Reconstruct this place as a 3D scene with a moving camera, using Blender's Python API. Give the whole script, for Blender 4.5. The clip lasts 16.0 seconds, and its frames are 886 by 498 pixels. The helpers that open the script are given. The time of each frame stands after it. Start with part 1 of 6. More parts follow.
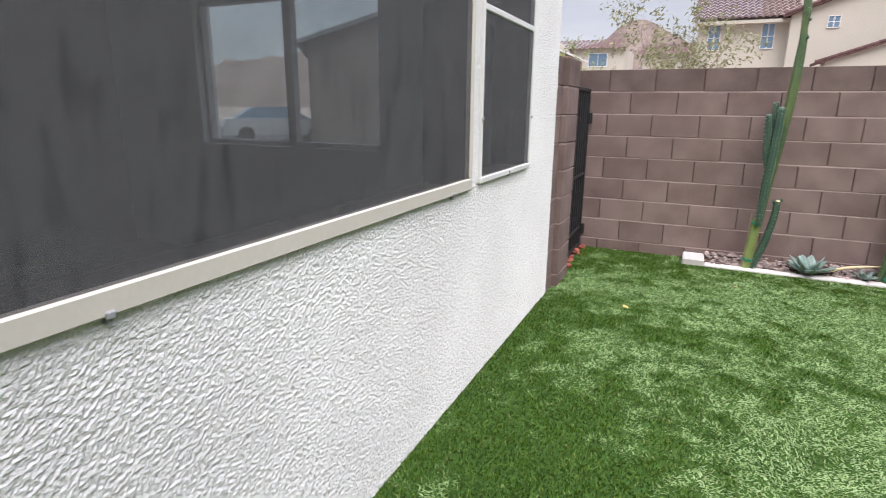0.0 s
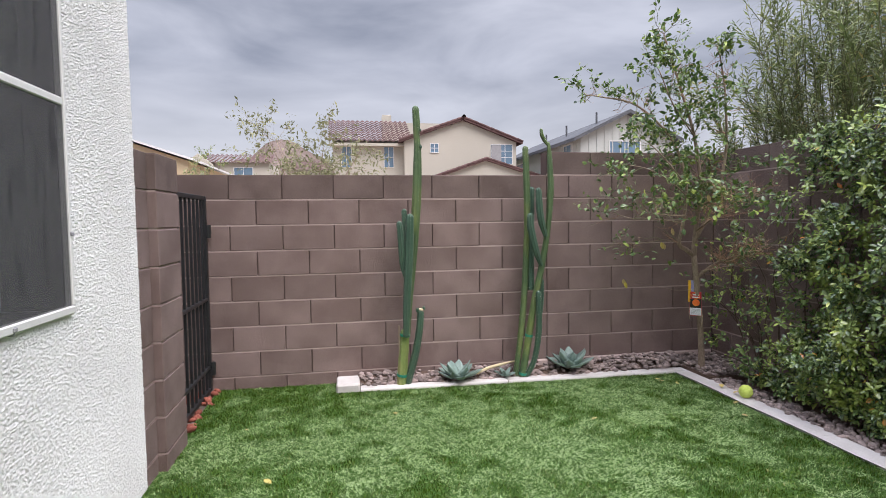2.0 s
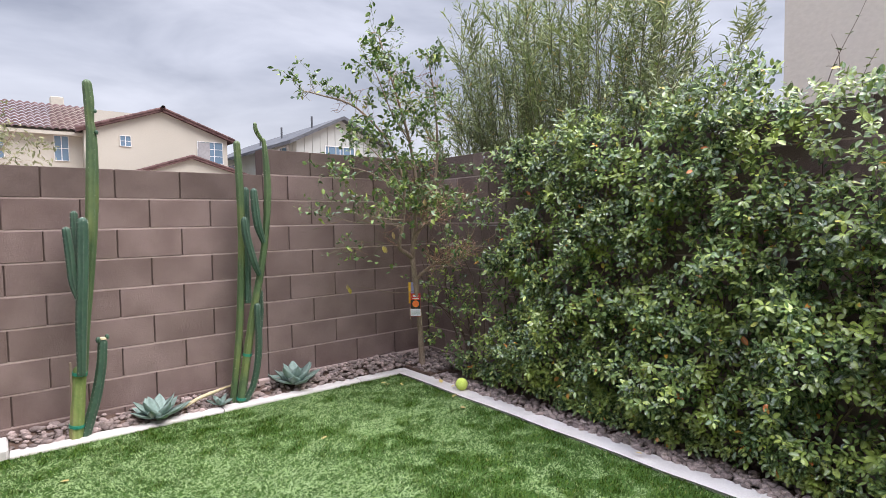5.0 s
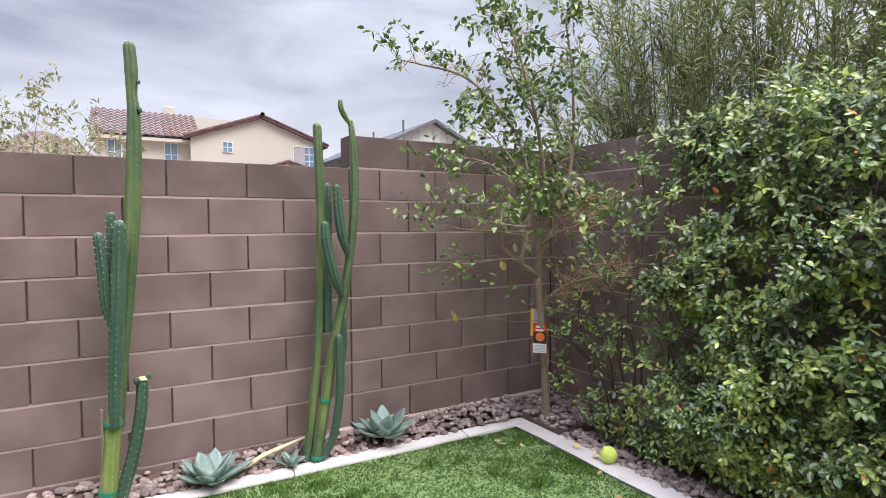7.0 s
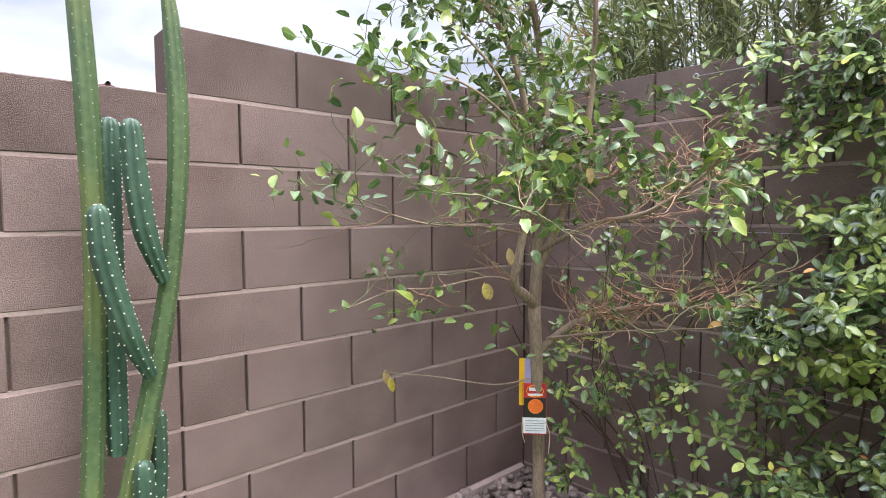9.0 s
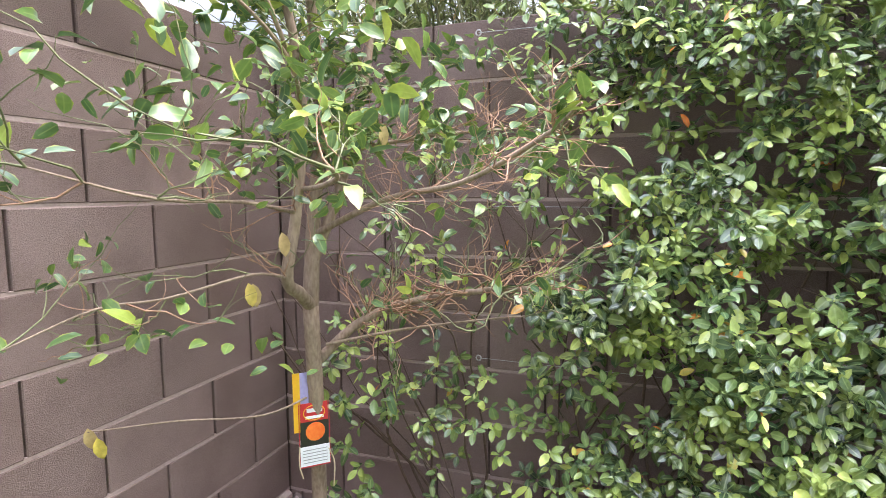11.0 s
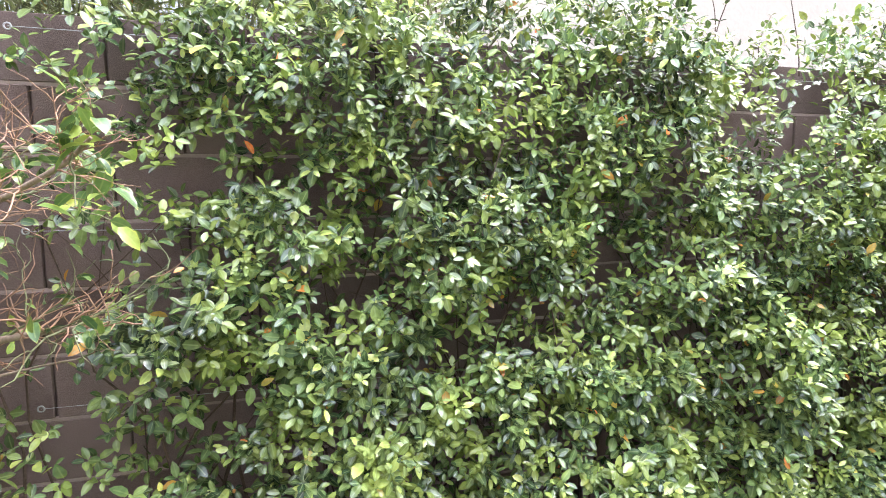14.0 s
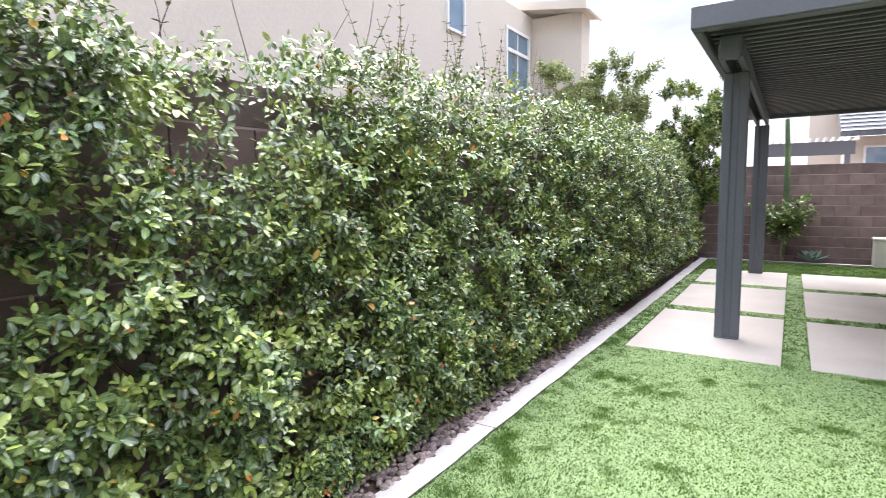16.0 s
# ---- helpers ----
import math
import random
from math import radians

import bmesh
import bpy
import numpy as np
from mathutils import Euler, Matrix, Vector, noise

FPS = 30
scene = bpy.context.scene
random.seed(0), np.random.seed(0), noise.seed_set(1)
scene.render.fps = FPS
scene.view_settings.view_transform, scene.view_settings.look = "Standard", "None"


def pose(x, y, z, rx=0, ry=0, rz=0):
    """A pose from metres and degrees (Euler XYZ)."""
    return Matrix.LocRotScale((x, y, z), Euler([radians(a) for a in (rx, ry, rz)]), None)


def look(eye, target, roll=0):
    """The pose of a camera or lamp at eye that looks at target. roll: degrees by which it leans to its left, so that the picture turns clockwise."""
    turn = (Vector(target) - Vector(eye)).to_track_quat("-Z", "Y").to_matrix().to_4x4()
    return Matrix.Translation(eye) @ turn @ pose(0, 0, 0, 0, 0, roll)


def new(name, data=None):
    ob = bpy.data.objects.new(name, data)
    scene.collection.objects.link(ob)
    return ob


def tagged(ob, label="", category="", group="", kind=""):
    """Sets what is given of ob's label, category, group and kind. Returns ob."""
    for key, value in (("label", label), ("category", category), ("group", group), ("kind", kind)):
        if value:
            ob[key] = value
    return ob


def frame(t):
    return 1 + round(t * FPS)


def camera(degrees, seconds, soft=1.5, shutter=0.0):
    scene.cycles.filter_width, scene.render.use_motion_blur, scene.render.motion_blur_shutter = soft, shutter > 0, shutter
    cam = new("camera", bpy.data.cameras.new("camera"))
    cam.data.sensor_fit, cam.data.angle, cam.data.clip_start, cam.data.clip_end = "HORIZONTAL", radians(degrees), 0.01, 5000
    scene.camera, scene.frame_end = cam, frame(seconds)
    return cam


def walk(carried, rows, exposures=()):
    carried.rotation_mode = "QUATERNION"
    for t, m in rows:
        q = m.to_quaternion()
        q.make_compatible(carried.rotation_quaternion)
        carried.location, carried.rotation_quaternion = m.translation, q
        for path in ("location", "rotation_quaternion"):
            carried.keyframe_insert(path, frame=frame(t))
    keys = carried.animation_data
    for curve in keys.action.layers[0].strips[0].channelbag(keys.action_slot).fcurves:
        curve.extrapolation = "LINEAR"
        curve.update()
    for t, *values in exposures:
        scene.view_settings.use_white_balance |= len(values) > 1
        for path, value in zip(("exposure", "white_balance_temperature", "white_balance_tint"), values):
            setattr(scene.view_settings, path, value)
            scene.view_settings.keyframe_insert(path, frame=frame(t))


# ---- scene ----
cam = camera(78.0, 16.0, 0.55, 0.1)
PATH = [
    (0, (0.802, -5.559, 1.473), (0.005, -3.795, 0.97), 0.6),
    (0.5, (0.787, -5.327, 1.453), (0.458, -3.381, 1.127), 0.1),
    (1, (0.753, -5.021, 1.471), (0.779, -3.032, 1.266), -0.4),
    (1.5, (0.834, -4.744, 1.474), (1.035, -2.759, 1.337), -0.6),
    (2, (0.908, -4.566, 1.461), (1.256, -2.599, 1.349), -0.7),
    (2.5, (0.903, -4.383, 1.45), (1.492, -2.475, 1.341), -0.7),
    (3, (0.904, -4.315, 1.453), (1.787, -2.525, 1.34), -0.8),
    (3.5, (0.934, -4.328, 1.453), (2.1, -2.707, 1.336), -0.9),
    (3.7, (0.961, -4.33, 1.456), (2.222, -2.782, 1.337), -0.9),
    (5.8, (1.08, -4.068, 1.467), (2.312, -2.496, 1.376), -0.3),
    (6, (1.16, -3.959, 1.481), (2.323, -2.334, 1.39), -0.3),
    (6.5, (1.327, -3.643, 1.482), (2.356, -1.931, 1.387), -0.4),
    (7, (1.444, -3.24, 1.471), (2.441, -1.508, 1.383), -0.3),
    (7.5, (1.603, -2.813, 1.475), (2.639, -1.103, 1.397), -0.3),
    (8, (1.726, -2.398, 1.45), (2.864, -0.755, 1.38), -0.3),
    (8.2, (1.819, -2.26, 1.484), (2.983, -0.635, 1.399), -0.2),
    (10.3, (2.392, -1.324, 1.432), (4.114, -0.326, 1.24), -0.5),
    (10.5, (2.406, -1.331, 1.437), (4.178, -0.426, 1.232), -0.4),
    (11, (2.413, -1.372, 1.448), (4.283, -0.693, 1.242), -0.4),
    (11.5, (2.417, -1.397, 1.466), (4.355, -0.956, 1.248), -0.5),
    (12, (2.424, -1.438, 1.472), (4.402, -1.239, 1.257), -0.4),
    (12.5, (2.408, -1.48, 1.489), (4.396, -1.483, 1.27), -0.4),
    (13, (2.406, -1.494, 1.497), (4.386, -1.674, 1.284), -0.5),
    (13.5, (2.392, -1.522, 1.496), (4.349, -1.877, 1.289), -0.4),
    (14, (2.367, -1.569, 1.51), (4.277, -2.122, 1.298), -0.4),
    (14.5, (2.34, -1.638, 1.521), (4.18, -2.394, 1.315), -0.5),
    (15, (2.283, -1.78, 1.522), (4.016, -2.76, 1.331), -1.0),
    (15.5, (2.197, -1.922, 1.515), (3.678, -3.255, 1.336), -0.8),
    (16, (2.219, -2.061, 1.531), (3.289, -3.739, 1.33), -0.6),
]
EXPOSURES = [(t, stops, 6500, 15.5) for t, stops in ((0.0, 0.36), (1.0, 0.24), (2.5, 0.25), (3.7, 0.46), (6.5, 0.55), (8.2, 0.92), (10.3, 1.55), (13.0, 1.76), (15.0, 1.55), (16.0, 1.14))]
walk(cam, [(t, look(eye, target, roll)) for t, eye, target, roll in PATH], EXPOSURES)

# ---- light ----
SUN_EL, SUN_AZ = 60.7, 148.9
world = bpy.data.worlds.new("overcast_sky")
scene.world = world
world.use_nodes = True
wn, wl = world.node_tree.nodes, world.node_tree.links
wn.clear()
w_out, w_bg = wn.new("ShaderNodeOutputWorld"), wn.new("ShaderNodeBackground")
w_sky = wn.new("ShaderNodeTexSky")
w_sky.sky_type, w_sky.sun_disc = "NISHITA", False
w_sky.sun_elevation, w_sky.sun_rotation = radians(SUN_EL), radians(SUN_AZ)
w_co = wn.new("ShaderNodeTexCoord")
w_map = wn.new("ShaderNodeMapping")
w_map.inputs["Scale"].default_value = (1.0, 1.0, 3.4)
w_n = wn.new("ShaderNodeTexNoise")
w_n.inputs["Scale"].default_value, w_n.inputs["Detail"].default_value, w_n.inputs["Roughness"].default_value = 2.6, 6.0, 0.5
w_n.inputs["Distortion"].default_value = 0.35
w_ramp = wn.new("ShaderNodeValToRGB")
w_ramp.color_ramp.elements[0].position, w_ramp.color_ramp.elements[0].color = 0.36, (0.285, 0.318, 0.390, 1)
w_ramp.color_ramp.elements[1].position, w_ramp.color_ramp.elements[1].color = 0.66, (0.585, 0.625, 0.705, 1)
w_sep = wn.new("ShaderNodeSeparateXYZ")
w_hor = wn.new("ShaderNodeMapRange")
w_hor.inputs[1].default_value, w_hor.inputs[2].default_value, w_hor.inputs[3].default_value, w_hor.inputs[4].default_value = 0.0, 0.26, 0.9, 0.0
w_mixh, w_mixs, w_scale = wn.new("ShaderNodeMixRGB"), wn.new("ShaderNodeMixRGB"), wn.new("ShaderNodeMixRGB")
w_mixh.inputs[2].default_value = (0.74, 0.765, 0.80, 1)
w_scale.blend_type, w_scale.inputs[0].default_value, w_scale.inputs[2].default_value = "MULTIPLY", 1.0, (0.10, 0.10, 0.10, 1)
w_mixs.inputs[0].default_value = 0.9
wl.new(w_co.outputs["Generated"], w_map.inputs["Vector"])
wl.new(w_map.outputs["Vector"], w_n.inputs["Vector"])
wl.new(w_n.outputs["Fac"], w_ramp.inputs["Fac"])
wl.new(w_co.outputs["Generated"], w_sep.inputs[0])
wl.new(w_sep.outputs["Z"], w_hor.inputs[0])
wl.new(w_hor.outputs[0], w_mixh.inputs[0])
wl.new(w_ramp.outputs["Color"], w_mixh.inputs[1])
wl.new(w_sky.outputs["Color"], w_scale.inputs[1])
wl.new(w_scale.outputs["Color"], w_mixs.inputs[1])
wl.new(w_mixh.outputs["Color"], w_mixs.inputs[2])
wl.new(w_mixs.outputs["Color"], w_bg.inputs["Color"])
w_zen = wn.new("ShaderNodeMapRange")
w_zen.interpolation_type = "SMOOTHSTEP"
w_zen.inputs[1].default_value, w_zen.inputs[2].default_value, w_zen.inputs[3].default_value, w_zen.inputs[4].default_value = 0.34, 0.95, 0.95, 5.9
wl.new(w_sep.outputs["Z"], w_zen.inputs[0])
wl.new(w_zen.outputs[0], w_bg.inputs["Strength"])
wl.new(w_bg.outputs["Background"], w_out.inputs["Surface"])

sun_data = bpy.data.lights.new("sun", "SUN")
sun_data.energy, sun_data.angle, sun_data.color = 3.3, radians(50), (1.0, 0.96, 0.9)
sun = new("sun", sun_data)
sun.matrix_world = look((0, 0, 30), (-0.29, 0.48, 29.0))


# ---- materials ----
def mat(name, a, b, rough=0.85, metal=0.0, scale=6.0, fine=90.0, bump=0.3, dist=0.004, vary=0.0, spec=0.5, detail=5.0, stretch=(1, 1, 1), stain=None):
    """Colours a and b mixed by coarse and fine noise, with relief; vary: difference from piece to piece."""
    m = bpy.data.materials.new(name)
    m.use_nodes = True
    n, l = m.node_tree.nodes, m.node_tree.links
    p = n["Principled BSDF"]
    p.inputs["Roughness"].default_value, p.inputs["Metallic"].default_value = rough, metal
    p.inputs["Specular IOR Level"].default_value = spec
    co, mp = n.new("ShaderNodeTexCoord"), n.new("ShaderNodeMapping")
    mp.inputs["Scale"].default_value = stretch
    l.new(co.outputs["Object"], mp.inputs["Vector"])
    big, small = n.new("ShaderNodeTexNoise"), n.new("ShaderNodeTexNoise")
    big.inputs["Scale"].default_value, big.inputs["Detail"].default_value = scale, detail
    small.inputs["Scale"].default_value, small.inputs["Detail"].default_value = fine, 3.0
    vec = mp.outputs["Vector"]
    if vary:
        inf, add = n.new("ShaderNodeObjectInfo"), n.new("ShaderNodeVectorMath")
        add.operation = "ADD"
        l.new(vec, add.inputs[0])
        sc = n.new("ShaderNodeMath")
        sc.operation, sc.inputs[1].default_value = "MULTIPLY", 50.0
        l.new(inf.outputs["Random"], sc.inputs[0])
        l.new(sc.outputs[0], add.inputs[1])
        vec = add.outputs[0]
    l.new(vec, big.inputs["Vector"])
    l.new(vec, small.inputs["Vector"])
    mixf = n.new("ShaderNodeMath")
    mixf.operation, mixf.use_clamp = "MULTIPLY_ADD", True
    grain = n.new("ShaderNodeMapRange")
    grain.inputs[1].default_value, grain.inputs[2].default_value = 0.34, 0.66
    l.new(small.outputs["Fac"], grain.inputs[0])
    l.new(grain.outputs[0], mixf.inputs[0])
    mixf.inputs[1].default_value = 0.55
    half = n.new("ShaderNodeMapRange")
    half.inputs[1].default_value, half.inputs[2].default_value, half.inputs[3].default_value, half.inputs[4].default_value = 0.3, 0.7, -0.12, 0.55
    l.new(big.outputs["Fac"], half.inputs[0])
    l.new(half.outputs[0], mixf.inputs[2])
    mix = n.new("ShaderNodeMixRGB")
    mix.inputs[1].default_value, mix.inputs[2].default_value = (*a, 1), (*b, 1)
    l.new(mixf.outputs[0], mix.inputs[0])
    col = mix.outputs[0]
    if stain:
        st = n.new("ShaderNodeTexNoise")
        st.inputs["Scale"].default_value, st.inputs["Detail"].default_value = stain[1], 4.0
        smp = n.new("ShaderNodeMapping")
        smp.inputs["Scale"].default_value = stain[2]
        l.new(co.outputs["Object"], smp.inputs["Vector"])
        l.new(smp.outputs["Vector"], st.inputs["Vector"])
        sr = n.new("ShaderNodeMapRange")
        sr.inputs[1].default_value, sr.inputs[2].default_value, sr.inputs[4].default_value = 0.52, 0.72, stain[3]
        l.new(st.outputs["Fac"], sr.inputs[0])
        sm = n.new("ShaderNodeMixRGB")
        sm.inputs[2].default_value = (*stain[0], 1)
        l.new(sr.outputs[0], sm.inputs[0])
        l.new(col, sm.inputs[1])
        col = sm.outputs[0]
    if vary:
        hs, mr, isl = n.new("ShaderNodeHueSaturation"), n.new("ShaderNodeMapRange"), n.new("ShaderNodeNewGeometry")
        both = n.new("ShaderNodeMath")
        both.operation = "ADD"
        l.new(inf.outputs["Random"], both.inputs[0])
        l.new(isl.outputs["Random Per Island"], both.inputs[1])
        fr = n.new("ShaderNodeMath")
        fr.operation = "FRACT"
        l.new(both.outputs[0], fr.inputs[0])
        mr.inputs[3].default_value, mr.inputs[4].default_value = 1 - vary, 1 + vary
        l.new(fr.outputs[0], mr.inputs[0])
        l.new(mr.outputs[0], hs.inputs["Value"])
        l.new(col, hs.inputs["Color"])
        col = hs.outputs[0]
    l.new(col, p.inputs["Base Color"])
    if bump:
        bp = n.new("ShaderNodeBump")
        bp.inputs["Strength"].default_value, bp.inputs["Distance"].default_value = bump, dist
        l.new(small.outputs["Fac"], bp.inputs["Height"])
        l.new(bp.outputs[0], p.inputs["Normal"])
    return m


def leaf_mat(name, stops, rough=0.35, trans=0.25, spec=0.5, patch=None, rim=None, rib=None, fresh=None):
    """Leaf colour by a ramp over each leaf's own random number, with a little light let through."""
    m = bpy.data.materials.new(name)
    m.use_nodes = True
    n, l = m.node_tree.nodes, m.node_tree.links
    p, out = n["Principled BSDF"], n["Material Output"]
    p.inputs["Roughness"].default_value, p.inputs["Specular IOR Level"].default_value = rough, spec
    geo, inf, add, fr = n.new("ShaderNodeNewGeometry"), n.new("ShaderNodeObjectInfo"), n.new("ShaderNodeMath"), n.new("ShaderNodeMath")
    add.operation, fr.operation = "ADD", "FRACT"
    l.new(geo.outputs["Random Per Island"], add.inputs[0])
    l.new(inf.outputs["Random"], add.inputs[1])
    l.new(add.outputs[0], fr.inputs[0])
    ramp = n.new("ShaderNodeValToRGB")
    e = ramp.color_ramp.elements
    e[0].position, e[0].color = stops[0][0], (*stops[0][1], 1)
    e[1].position, e[1].color = stops[-1][0], (*stops[-1][1], 1)
    for pos, c in stops[1:-1]:
        x = e.new(pos)
        x.color = (*c, 1)
    l.new(fr.outputs[0], ramp.inputs[0])
    co, nz, hs, mr = n.new("ShaderNodeTexCoord"), n.new("ShaderNodeTexNoise"), n.new("ShaderNodeHueSaturation"), n.new("ShaderNodeMapRange")
    nz.inputs["Scale"].default_value, nz.inputs["Detail"].default_value = 60.0, 3.0
    l.new(co.outputs["Object"], nz.inputs["Vector"])
    mr.inputs[1].default_value, mr.inputs[2].default_value, mr.inputs[3].default_value, mr.inputs[4].default_value = 0.3, 0.7, 0.8, 1.2
    l.new(nz.outputs["Fac"], mr.inputs[0])
    l.new(mr.outputs[0], hs.inputs["Value"])
    l.new(ramp.outputs[0], hs.inputs["Color"])
    if patch:
        pn, pr, pm = n.new("ShaderNodeTexNoise"), n.new("ShaderNodeMapRange"), n.new("ShaderNodeMath")
        pn.inputs["Scale"].default_value, pn.inputs["Detail"].default_value, pn.inputs["Roughness"].default_value = patch[0], 5.0, 0.62
        pr.inputs[1].default_value, pr.inputs[2].default_value, pr.inputs[3].default_value, pr.inputs[4].default_value = 0.38, 0.62, patch[1], patch[2]
        l.new(co.outputs["Object"], pn.inputs["Vector"])
        l.new(pn.outputs["Fac"], pr.inputs[0])
        pm.operation = "MULTIPLY"
        l.new(mr.outputs[0], pm.inputs[0])
        l.new(pr.outputs[0], pm.inputs[1])
        l.new(pm.outputs[0], hs.inputs["Value"])
    col = hs.outputs[0]
    if fresh:
        fn, fr_, fm = n.new("ShaderNodeTexNoise"), n.new("ShaderNodeMapRange"), n.new("ShaderNodeMixRGB")
        fn.inputs["Scale"].default_value, fn.inputs["Detail"].default_value, fn.inputs["Roughness"].default_value = fresh[1], 4.0, 0.6
        fr_.inputs[1].default_value, fr_.inputs[2].default_value, fr_.inputs[4].default_value = 0.50, 0.68, fresh[2]
        fm.inputs[2].default_value = (*fresh[0], 1)
        l.new(co.outputs["Object"], fn.inputs["Vector"])
        l.new(fn.outputs["Fac"], fr_.inputs[0])
        l.new(fr_.outputs[0], fm.inputs[0])
        l.new(col, fm.inputs[1])
        col = fm.outputs[0]
    for name_, spec_ in (("rim", rim), ("rib", rib)):
        if not spec_:
            continue
        at, ar, am, mixc = n.new("ShaderNodeAttribute"), n.new("ShaderNodeMapRange"), n.new("ShaderNodeMath"), n.new("ShaderNodeMixRGB")
        at.attribute_name = name_
        ar.inputs[1].default_value, ar.inputs[2].default_value, ar.inputs[3].default_value, ar.inputs[4].default_value = spec_[1], spec_[2], 0.0, spec_[3]
        l.new(at.outputs["Fac"], ar.inputs[0])
        am.operation = "MULTIPLY"
        l.new(ar.outputs[0], am.inputs[0])
        if name_ == "rim":
            l.new(mr.outputs[0], am.inputs[1])
        else:
            am.inputs[1].default_value = 1.0
        mixc.inputs[2].default_value = (*spec_[0], 1)
        l.new(am.outputs[0], mixc.inputs[0])
        l.new(col, mixc.inputs[1])
        col = mixc.outputs[0]
    l.new(col, p.inputs["Base Color"])
    bp = n.new("ShaderNodeBump")
    bp.inputs["Strength"].default_value, bp.inputs["Distance"].default_value = 0.2, 0.002
    l.new(nz.outputs["Fac"], bp.inputs["Height"])
    l.new(bp.outputs[0], p.inputs["Normal"])
    tr, mx = n.new("ShaderNodeBsdfTranslucent"), n.new("ShaderNodeMixShader")
    l.new(col, tr.inputs["Color"])
    mx.inputs[0].default_value = trans
    l.new(p.outputs[0], mx.inputs[1])
    l.new(tr.outputs[0], mx.inputs[2])
    l.new(mx.outputs[0], out.inputs["Surface"])
    return m


M_BLOCK = mat("concrete_block", (0.140, 0.094, 0.084), (0.280, 0.205, 0.188), 0.95, scale=3, fine=420, bump=0.85, dist=0.0036, vary=0.10, spec=0.2)
M_CAPBLOCK = mat("weathered_top_block", (0.105, 0.074, 0.066), (0.215, 0.157, 0.142), 0.95, scale=4, fine=420, bump=0.85, dist=0.0036, vary=0.10, spec=0.2)
M_MORTAR = mat("pale_mortar", (0.36, 0.27, 0.25), (0.46, 0.36, 0.33), 0.95, scale=9, fine=120, bump=0.4, spec=0.2)
M_CORE = mat("dark_mortar", (0.085, 0.060, 0.053), (0.12, 0.085, 0.075), 0.95, spec=0.1)
M_STUCCO = mat("white_stucco", (0.68, 0.665, 0.645), (0.82, 0.81, 0.79), 0.9, scale=1.5, fine=300, bump=0.8, dist=0.005, spec=0.2)
M_SCREEN_FRAME = mat("almond_aluminium", (0.58, 0.54, 0.47), (0.62, 0.58, 0.51), 0.5, scale=3, fine=60, bump=0.05)
M_WHITE_FRAME = mat("white_aluminium", (0.66, 0.65, 0.63), (0.72, 0.71, 0.69), 0.45, scale=3, fine=60, bump=0.05)
# near-black colour standing in for shade on the window reveals
M_REVEAL_SHADE = mat("painted_reveal_shade", (0.030, 0.029, 0.028), (0.045, 0.043, 0.042), 0.6, scale=3, fine=60, bump=0.05)
M_CLIP = mat("grey_plastic_clip", (0.25, 0.25, 0.26), (0.32, 0.32, 0.33), 0.5)
M_BACKING = mat("turf_backing", (0.035, 0.085, 0.014), (0.065, 0.135, 0.024), 0.9, scale=3.0, fine=200, bump=1.0, dist=0.012, spec=0.2)
M_CURB = mat("pale_concrete", (0.50, 0.465, 0.445), (0.62, 0.585, 0.565), 0.9, scale=5, fine=120, bump=0.35, dist=0.003, spec=0.3, stain=((0.40, 0.365, 0.345), 3.0, (1, 1, 1), 0.6))
M_SLAB = mat("patio_concrete", (0.37, 0.335, 0.30), (0.46, 0.42, 0.38), 0.9, scale=1.6, fine=120, bump=0.25, dist=0.002, spec=0.3, stain=((0.38, 0.34, 0.32), 1.2, (1, 1, 1), 0.5))
M_STONE = mat("river_gravel", (0.140, 0.108, 0.100), (0.36, 0.28, 0.255), 0.8, scale=14, fine=120, bump=0.35, dist=0.002, vary=0.45, spec=0.4)
M_SOIL = mat("litter_soil", (0.085, 0.055, 0.042), (0.16, 0.11, 0.09), 0.95, scale=12, fine=110, bump=0.9, dist=0.012, spec=0.1)
M_REDROCK = mat("red_lava_rock", (0.22, 0.055, 0.035), (0.36, 0.11, 0.075), 0.9, scale=18, fine=120, bump=0.6, vary=0.25)
M_GATE = mat("black_wrought_iron", (0.010, 0.010, 0.011), (0.022, 0.022, 0.024), 0.45, scale=12, fine=150, bump=0.12, spec=0.5)
M_PATIO = mat("charcoal_aluminium", (0.105, 0.112, 0.125), (0.125, 0.132, 0.148), 0.5, scale=2, fine=60, bump=0.04)
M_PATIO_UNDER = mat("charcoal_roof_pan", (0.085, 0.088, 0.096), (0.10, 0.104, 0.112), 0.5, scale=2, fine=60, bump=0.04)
M_CACTUS = mat("cactus_skin", (0.050, 0.090, 0.040), (0.100, 0.150, 0.062), 0.5, scale=7, fine=60, bump=0.15, spec=0.4, stain=((0.20, 0.23, 0.07), 4.0, (1, 1, 0.5), 0.8))
M_CACTUS_DARK = mat("cactus_dark_skin", (0.028, 0.066, 0.044), (0.058, 0.110, 0.070), 0.5, scale=7, fine=60, bump=0.15, spec=0.4)
M_CACTUS_OLD = mat("cactus_old_skin", (0.13, 0.20, 0.05), (0.24, 0.28, 0.09), 0.6, scale=10, fine=70, bump=0.2, stain=((0.42, 0.33, 0.16), 9.0, (1, 1, 0.4), 0.9))
M_SPINE = mat("pale_areole", (0.62, 0.60, 0.50), (0.74, 0.72, 0.62), 0.8)
M_TIE = mat("green_garden_tie", (0.01, 0.20, 0.13), (0.015, 0.26, 0.17), 0.5)
M_AGAVE = mat("agave_leaf", (0.16, 0.235, 0.205), (0.25, 0.33, 0.295), 0.55, scale=8, fine=60, bump=0.1)
